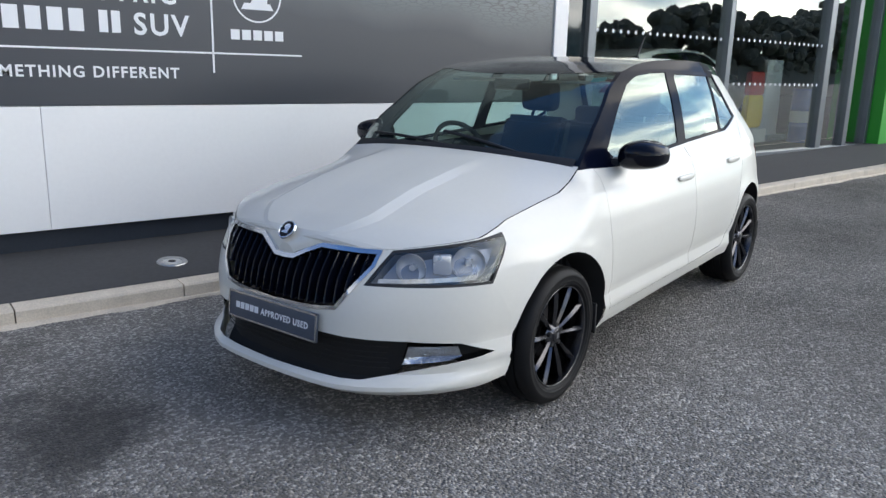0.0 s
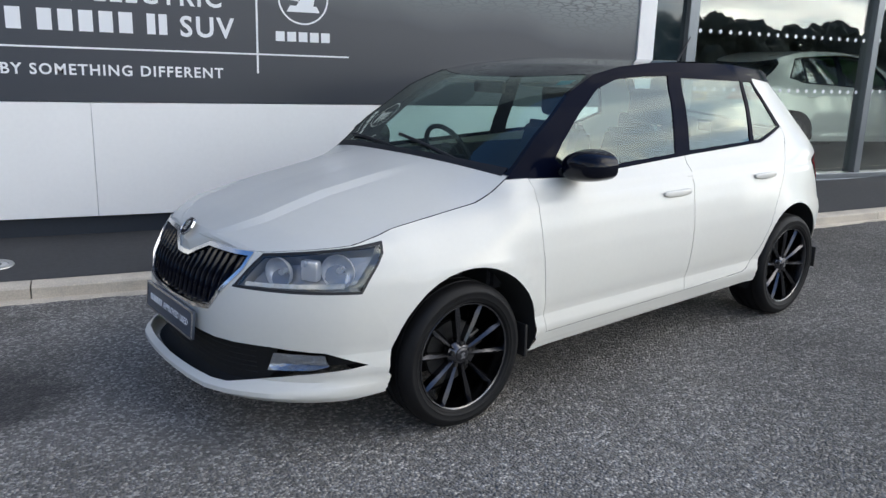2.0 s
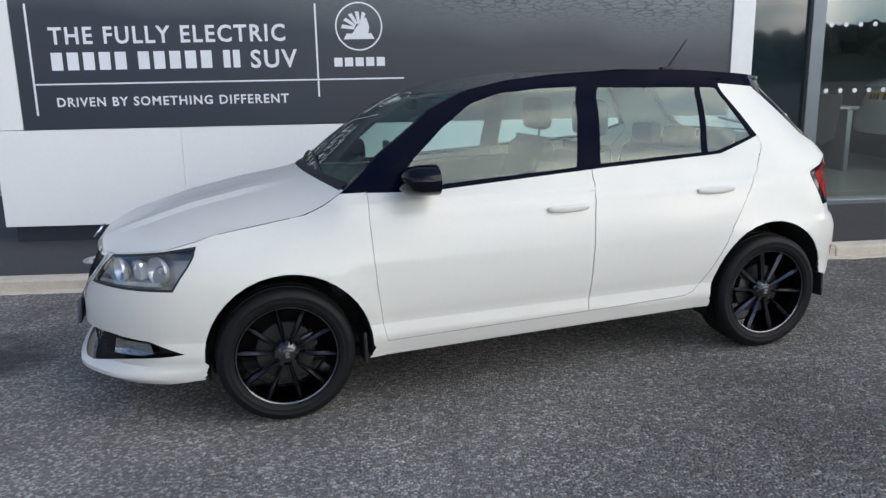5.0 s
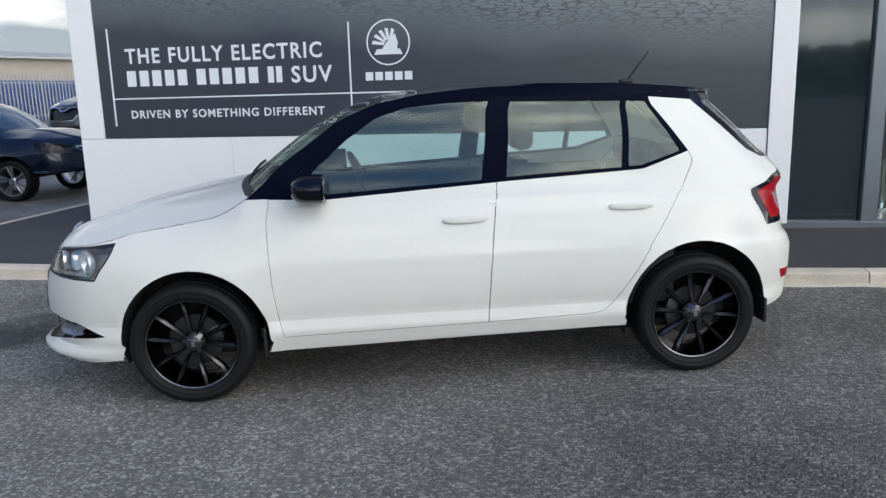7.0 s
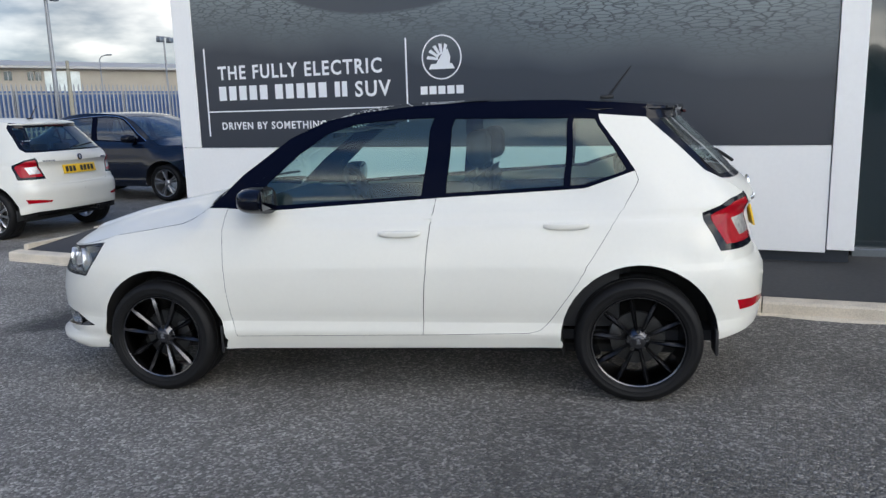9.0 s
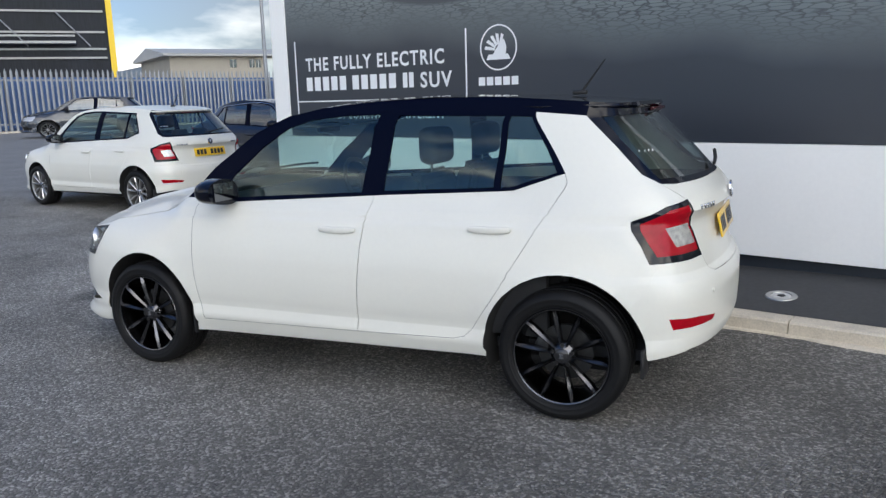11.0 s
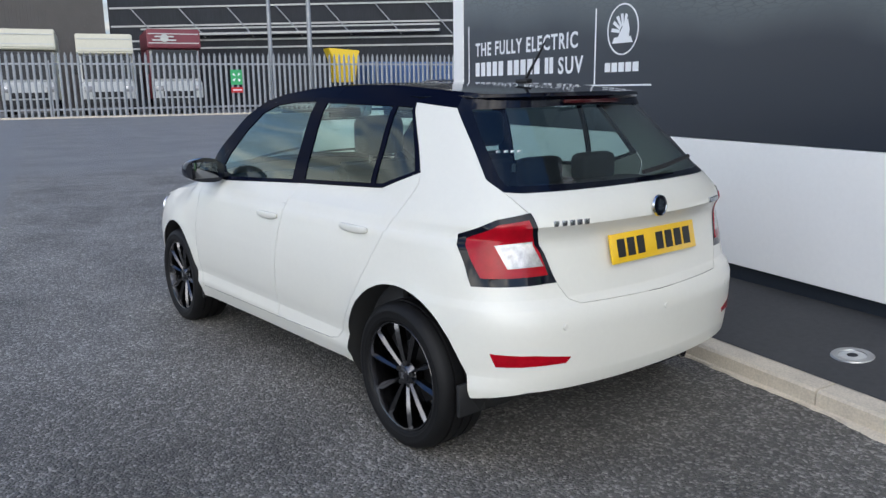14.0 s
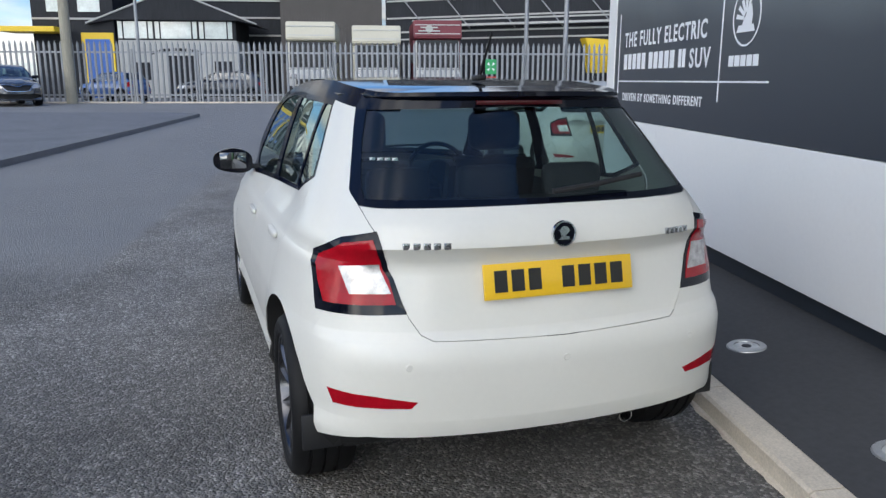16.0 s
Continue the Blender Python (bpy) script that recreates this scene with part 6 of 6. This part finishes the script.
for a, b_ in ((1, 1), (1, -1), (-1, 1), (-1, -1)):
    part("arrow", prism([(a * 0.05, b_ * 0.06), (a * 0.25, b_ * 0.16), (a * 0.16, b_ * 0.28)], 0.004, "x", 0.021), WHITE_INK, sign, smooth=False)

part("lower_board", box(0, 0.02, -0.36, 0.36, -0.95, -0.62, 0.004), RED, sign, "narrow red board", smooth=False)
part("board_bar", box(0.0205, 0.024, -0.28, 0.28, -0.82, -0.75), WHITE_INK, sign, smooth=False)

# ---- poles and lamps ----
TIMBER = material("weathered timber pole", (0.30, 0.28, 0.22), 0.9, vary=0.25, scale=3, bump=0.004, bump_scale=40, stretch_to=(6, 6, 0.6))
def pole(x, y, h, r, mat, label, name="lamp_column", head=None):
    p = thing(name, pose(x, y, 0), label, "pole")
    part("column", lathe([(r, 0.0), (r * 0.95, h * 0.4), (r * 0.7, h), (0.0, h)], 14, "z"), mat, p)
    if head == "flood":
        part("crossbar", box(-0.05, 0.05, -0.8, 0.8, h - 0.1, h, 0.02), mat, p)
        for s_ in (-0.6, 0.6):
            part("floodlight", box(-0.1, 0.35, s_ - 0.25, s_ + 0.25, h - 0.55, h - 0.12, 0.05), ALU, p)
    elif head == "arm":
        part("arm", tube([(0, 0, h - 0.05), (0.4, 0, h + 0.25), (1.2, 0, h + 0.35)], 0.05), mat, p)
        part("lantern", box(1.1, 1.8, -0.14, 0.14, h + 0.26, h + 0.40, 0.05), ALU, p)
    return p


pole(-40.9, -11.45, 11, 0.32, TIMBER, "thick weathered timber pole by the fence", "timber_pole")
pole(-41.3, -7.37, 9.5, 0.11, GALV, "slim galvanised lamp column at the fence", head="arm")
pole(-42.6, 16.98, 12, 0.14, GALV, "slim galvanised lamp column behind the fence", head="arm")
pole(-42.6, 19.6, 12, 0.16, GALV, "galvanised lamp column behind the fence", head="arm")

# ---- buildings behind the fence ----
BLACK_CLAD = material("black profiled cladding", (0.016, 0.018, 0.023), 0.6, spec=0.25, vary=0.35, scale=0.6, bump=0.01, bump_scale=12, stretch_to=(1, 1, 0.1))
BROWN_CLAD = material("brown-grey ribbed cladding", (0.085, 0.075, 0.07), 0.55, vary=0.12, scale=1)
WHITE_RENDER = material("off-white render", (0.40, 0.40, 0.385), 0.8, vary=0.08, scale=1)
SHOP_WINDOW = material("bright window", (0.55, 0.60, 0.58), 0.1, coat=1.0, vary=0.25, scale=0.8)
YELLOW_STEEL = material("yellow painted steel", (0.78, 0.52, 0.02), 0.4, vary=0.06)
PALE_ROOF = material("pale sheet roof", (0.40, 0.39, 0.37), 0.6, vary=0.1, scale=0.3)

hall = thing("steel_hall", pose(-60, 8, 0, 0, 0, -29.2), "black clad steel hall with white rails", "building")
part("wall", box(-14, 0, 0, 28.6, 0, 12.5, 0.05), BLACK_CLAD, hall, smooth=False)
for z in (4.75, 5.35, 6.5, 7.9, 9.3, 10.7):
    part("rail", box(0.005, 0.12, 0.2, 28.4, z, z + 0.13), WHITE_RENDER, hall, smooth=False)
for i in range(7):
    part("brace", tube([(0.25, 2 + i * 3.9, 7.9), (0.1, 4.0 + i * 3.9, 5.6)], 0.05, 6), GALV, hall)
gantry = part("gantry", box(0.15, 0.9, 3, 26.5, 5.75, 5.92), WHITE_RENDER, hall, smooth=False)
part("gantry_rail", box(0.75, 0.9, 3, 26.5, 6.2, 6.32), WHITE_RENDER, hall, smooth=False)
part("corner_trim", box(-0.3, 0.1, 28.61, 29.0, 0, 12.5), YELLOW_STEEL, hall, smooth=False)
block = thing("ribbed_block", pose(-60, -0.9, 0), "brown-grey ribbed stair block", "building")
part("wall", box(-10, 0, 0, 8.6, 0, 11.5), BROWN_CLAD, block, smooth=False)
for i in range(34):
    part("rib", box(0.003, 0.08, 0.1 + i * 0.25, 0.2 + i * 0.25, 0, 11.5), BROWN_CLAD, block, smooth=False)
wing = thing("hall_wing", pose(-64, -13.5, 0), "black clad hall wing with white rails behind the shop", "building")
part("wall", box(-8, 0, 0, 12.5, 0, 12.5, 0.05), BLACK_CLAD, wing, smooth=False)
for z in (3.8, 5.25, 6.78, 8.25, 9.7):
    part("rail", box(0.005, 0.12, 0.1, 12.29, z, z + 0.15), WHITE_RENDER, wing, smooth=False)
part("corner_trim", box(0.005, 0.14, 12.3, 12.5, 0, 12.5), WHITE_RENDER, wing, smooth=False)
shop = thing("gabled_shop", pose(-57, -13.5, 0), "black gabled shop with white walls and windows", "shop")
part("wall", box(-6.5, 0, 0, 9.35, 0, 4.55), WHITE_RENDER, shop, smooth=False)
part("upper_wall", box(-6.5, -0.02, 0, 9.35, 4.55, 6.08), BLACK_CLAD, shop, smooth=False)
part("gable", prism([(-2.2, 5.75), (-0.2, 6.085), (9.55, 6.085), (11.1, 5.75), (4.45, 8.35)], -7, "x", 0.6), BLACK_CLAD, shop, smooth=False)
part("roof_edge", tube([(0.62, -2.2, 5.8), (0.62, 4.45, 8.4), (0.62, 11.1, 5.8)], 0.08, 6), WHITE_RENDER, shop)
for y0, y1 in ((0.05, 2.77), (2.95, 6.25), (6.43, 9.05)):
    w = part("window", box(0.0, 0.04, y0, y1, 4.68, 6.0), SHOP_WINDOW, shop, "wide bright upper window", smooth=False)
    for y in (y0 + 0.35, y1 - 0.45):
        part("window_frame", box(0.041, 0.08, y, y + 0.1, 4.68, 6.0), BLACK_CLAD, w, smooth=False)
part("doorway", box(0.005, 0.03, 3.8, 5.85, 0.0, 3.35), BLACK_CLAD, shop, smooth=False)
part("window", box(0.005, 0.03, 1.1, 2.4, 1.4, 2.8), BLACK_CLAD, shop, smooth=False)
part("window", box(0.005, 0.03, 7.5, 9.1, 1.4, 2.9), BLACK_CLAD, shop, smooth=False)
for i in range(13):     # an arched line of unreadable letters over the doorway
    turn = 15.4 - i * 2.57
    letter = part("sign_bar", box(0.005, 0.05, -0.11, 0.11, -0.12, 0.12), BLACK_CLAD, shop, smooth=False)
    letter.matrix_basis = pose(0, 4.56 - 7.2 * math.sin(radians(turn)), -3.38 + 7.2 * math.cos(radians(turn)), turn, 0, 0)
annexe = thing("garage_annexe", pose(-57, -30, 0), "black annexe with a yellow framed doorway", "building")
part("wall", box(-6.5, 0, 10, 16.3, 0, 8.6), BLACK_CLAD, annexe, smooth=False)
for i in range(2):
    part("window", box(0.005, 0.05, 11.2 + i * 2.4, 12.9 + i * 2.4, 6.7, 8.2), SHOP_WINDOW, annexe, smooth=False)
part("rail", box(0.005, 0.08, 10, 16.3, 6.1, 6.25), WHITE_RENDER, annexe, smooth=False)
door = part("door_frame", box(0.005, 0.12, 13.7, 16.2, 0.0, 5.1), YELLOW_STEEL, annexe, smooth=False)
part("doorway", box(0.121, 0.14, 14.0, 15.9, 0.0, 4.6), BLUE, door, smooth=False)
part("canopy", box(0.01, 3.0, 8.6, 12.8, 5.0, 5.4, 0.03), YELLOW_STEEL, annexe, smooth=False)

VAN_CREAM = material("cream van body", (0.56, 0.53, 0.42), 0.45, vary=0.06)
CAB_GREY = material("weathered white cab paint", (0.50, 0.50, 0.48), 0.45, vary=0.12, scale=1.5)
CAB_WINDOW = material("dark cab window", (0.012, 0.013, 0.015), 0.35, spec=0.3, vary=0.2)
VAN_RED = material("dark red box body", (0.16, 0.02, 0.03), 0.45, vary=0.1)
def box_van(y, h, mat, label, mark=False):
    """A box van seen from the front: the box stands over a cab with a wide dark windscreen and a pale bonnet."""
    v = thing("box_van", pose(-48.0, y, 0, 0, 0, 0), label, "van", "vans behind the fence")
    body = part("box_body", box(-6.0, 0.0, -1.7, 1.7, 1.0, h - 1.3, 0.06), mat, v)
    part("over_cab", prism([(-6.0, h - 1.3), (1.0, h - 1.3), (1.15, h - 1.15), (0.9, h), (-6.0, h)], 3.4, "y", -1.7, 0.06), mat, body)
    for z in (h - 0.95, h - 0.35):
        part("trim_strip", box(1.06 - 0.16 * (z - h + 1.15), 1.14 - 0.16 * (z - h + 1.15), -1.6, 1.6, z, z + 0.06), CAB_GREY, body, smooth=False)
    cab = part("cab", prism([(0.0, 0.6), (1.9, 0.6), (1.98, 1.4), (1.75, 2.1), (1.15, 2.25), (0.85, h - 1.34), (0.0, h - 1.34)], 3.1, "y", -1.55, 0.08), CAB_GREY, v)
    part("windscreen", prism([(1.20, 2.30), (1.30, 2.31), (1.02, h - 1.36), (0.92, h - 1.36)], 2.9, "y", -1.45), CAB_WINDOW, cab)
    part("grille", box(1.93, 2.0, -1.0, 1.0, 1.15, 1.5, 0.02), TRIM, cab)
    part("bumper", box(1.7, 2.06, -1.55, 1.55, 0.55, 1.05, 0.05), TRIM, cab)
    for s_ in (-1.2, 1.2):
        part("headlamp", box(1.86, 2.0, s_ - 0.24, s_ + 0.24, 1.5, 1.85, 0.05), WHITE_LENS, cab)
        part("door_mirror", box(0.95, 1.15, s_ * 1.5 - 0.12, s_ * 1.5 + 0.12, 2.6, 3.3, 0.04), TRIM, cab)
    for s_ in (-0.5, 0.5):
        part("wiper", tube([(1.27, s_ - 0.35, 2.58), (1.17, s_ + 0.35, 2.95)], 0.03, 6), TRIM, cab)
    if mark:
        part("painted_mark", lathe([(0.0, 1.10), (0.26, 1.10), (0.26, 1.16)], 20, "x", center=(0, -0.6, h - 0.6)), CAB_GREY, body)
        for z, w in ((h - 0.55, 0.6), (h - 0.78, 0.75)):
            part("painted_band", box(1.08, 1.16, -0.6 - w, -0.6 + w, z, z + 0.09), CAB_GREY, body, smooth=False)
    for x in (-4.6, 0.8):
        for s_ in (-1.45, 1.45):
            w = part("wheel", lathe([(0.0, -0.15), (0.5, -0.15), (0.55, -0.1), (0.55, 0.1), (0.5, 0.15), (0.0, 0.15)], 20, "y"), RUBBER, v)
            w.location = (x, s_, 0.55)
    return v


box_van(2.65, 5.4, VAN_CREAM, "cream box van parked behind the fence")
box_van(7.2, 5.17, VAN_CREAM, "cream box van parked close behind the fence")
box_van(11.5, 5.55, VAN_RED, "dark red box lorry behind the fence", True)
skip = thing("yellow_hopper", pose(-43.6, 22.3, 0), "yellow steel hopper raised behind the fence", "hopper")
part("bin", prism([(-1.15, 4.25), (1.1, 4.1), (0.95, 3.7), (0.72, 1.95), (-0.62, 1.95), (-0.85, 3.6)], -1.4, "x", 0, 0.04), YELLOW_STEEL, skip)
for a in (-0.5, 0.6):
    part("leg", box(-1.2, -0.2, a - 0.07, a + 0.07, 0, 1.95), TRIM, skip)
CONTAINER = material("faded blue container", (0.055, 0.115, 0.26), 0.6, vary=0.15, scale=0.8)
cont = thing("container", pose(-43.6, 24.2, 0), "faded blue corrugated container behind the fence", "container")
part("shell", box(-2.6, 0, 0, 15.5, 0.1, 3.35, 0.03), CONTAINER, cont, smooth=False)
for i in range(50):
    part("rib", box(0.003, 0.04, 0.1 + i * 0.31, 0.22 + i * 0.31, 0.25, 3.2), CONTAINER, cont, smooth=False)
BEIGE = material("beige shed cladding", (0.36, 0.32, 0.26), 0.7, vary=0.10, scale=0.4)
long_shed = thing("far_shed", pose(-85, 62, 0, 0, 0, -20), "long beige shed with a shallow pale roof far off", "building")
part("wall", box(-20, 0, 0, 90, 0, 7.7), BEIGE, long_shed, smooth=False)
part("roof", prism([(-21, 7.6), (1, 7.6), (1, 7.9), (-10, 9.2), (-21, 7.9)], 92, "y", -1), PALE_ROOF, long_shed, smooth=False)
for y0, y1 in ((7.9, 8.8), (10.6, 11.3), (11.5, 12.2), (34, 37), (52, 55)):
    win = part("window", box(0.005, 0.06, y0, y1, 6.1, 7.2), SPANDREL, long_shed, smooth=False)
    part("window_bar", box(0.061, 0.09, (y0 + y1) / 2 - 0.06, (y0 + y1) / 2 + 0.06, 6.1, 7.2), WHITE_RENDER, win, smooth=False)
part("loading_door", box(0.005, 0.08, 12.6, 17.0, 4.5, 7.3), SHOP_WINDOW, long_shed, "bright white loading door", smooth=False)
for k in range(2):
    x0, y0 = -43.9 + 3.12 * k, 39.9 + 15.6 * k
    extra = copy_thing(cont, pose(x0, y0, 0, 0, 0, -11.3))
HILL = material("hazy far hillside", (0.16, 0.19, 0.20), 0.95, vary=0.3, scale=0.01)
b = bmesh.new()
rows = []
for i in range(49):
    y = 160 + i * 30
    h = 52 * math.exp(-((y - 640) / 210) ** 2) + 36 * math.exp(-((y - 1180) / 320) ** 2) + 5 * math.sin(y * 0.021) + 3 * math.sin(y * 0.057 + 1)
    rows.append([b.verts.new((-840 + 0.2 * (y - 700) - d, y, max(-1.0, h * k))) for d, k in ((0, -0.1), (60, 0.45), (140, 0.85), (230, 1.0), (420, 0.3))])
for r0, r1 in zip(rows, rows[1:]):
    for k in range(4):
        b.faces.new((r0[k], r0[k + 1], r1[k + 1], r1[k]))
bmesh.ops.recalc_face_normals(b, faces=b.faces)
tagged(finish("backdrop_hill", b, HILL), "low hazy hills on the horizon", "hill", kind="structure")
pole(-42.8, 44.1, 10.3, 0.17, GALV, "tall lighting column with twin floodlights", head="flood")
pole(-45.0, 57.7, 8.3, 0.10, GALV, "slim lighting column with twin floodlights", head="flood")
pole(-63.6, 67.3, 7.7, 0.09, GALV, "small street lamp far behind the fence", head="arm")
pole(-39.6, 42.6, 5.3, 0.16, TIMBER, "short weathered timber post at the fence", "timber_post")

# ---- trees and sheds across the road ----
LEAF = material("dark hedge leaves", (0.11, 0.12, 0.09), 0.8, vary=0.5, scale=0.8)
random.seed(11)
ball = bmesh.new()
bmesh.ops.create_icosphere(ball, subdivisions=2, radius=1.0)
ball_points, ball_faces = [v.co.copy() for v in ball.verts], [[v.index for v in f.verts] for f in ball.faces]
ball.free()
points, faces = [], []
for i in range(2200):
    x, y = random.uniform(-70, 210), random.uniform(-62, -52)
    h = random.uniform(1.5, 4.6 + max(0, x - 30) * 0.088) * (0.88 + 0.12 * math.sin(x * 0.13))
    r = random.uniform(0.6, 1.5)
    start = len(points)
    points += [(x + r * (v.x + random.uniform(-0.22, 0.22)), y + r * (v.y + random.uniform(-0.22, 0.22)), h + r * (v.z + random.uniform(-0.22, 0.22))) for v in ball_points]
    faces += [[start + k for k in f] for f in ball_faces]
leaves = bpy.data.meshes.new("tree_belt")
leaves.from_pydata(points, [], faces)
leaves.materials.append(LEAF)
trees = new("tree_belt", leaves)
tagged(trees, "dark belt of trees across the road", "trees", kind="stuff")
bank = finish("ground_bank", prism([(-63, 0), (-50, 0), (-53, 3.0), (-61, 3.6)], 290, "x", -75), LEAF, smooth=False)
tagged(bank, "dark overgrown bank below the trees", "bank", kind="structure")

# ---- the main car ----
make_hatchback("hatchback", pose(4.5987, 7.3756, 0.0215, 0, -1.0, 13.76), WHITE_PAINT, BLACK_PAINT, RIM_BLACK, "white small hatchback with a black roof on asphalt", show_plate=True)
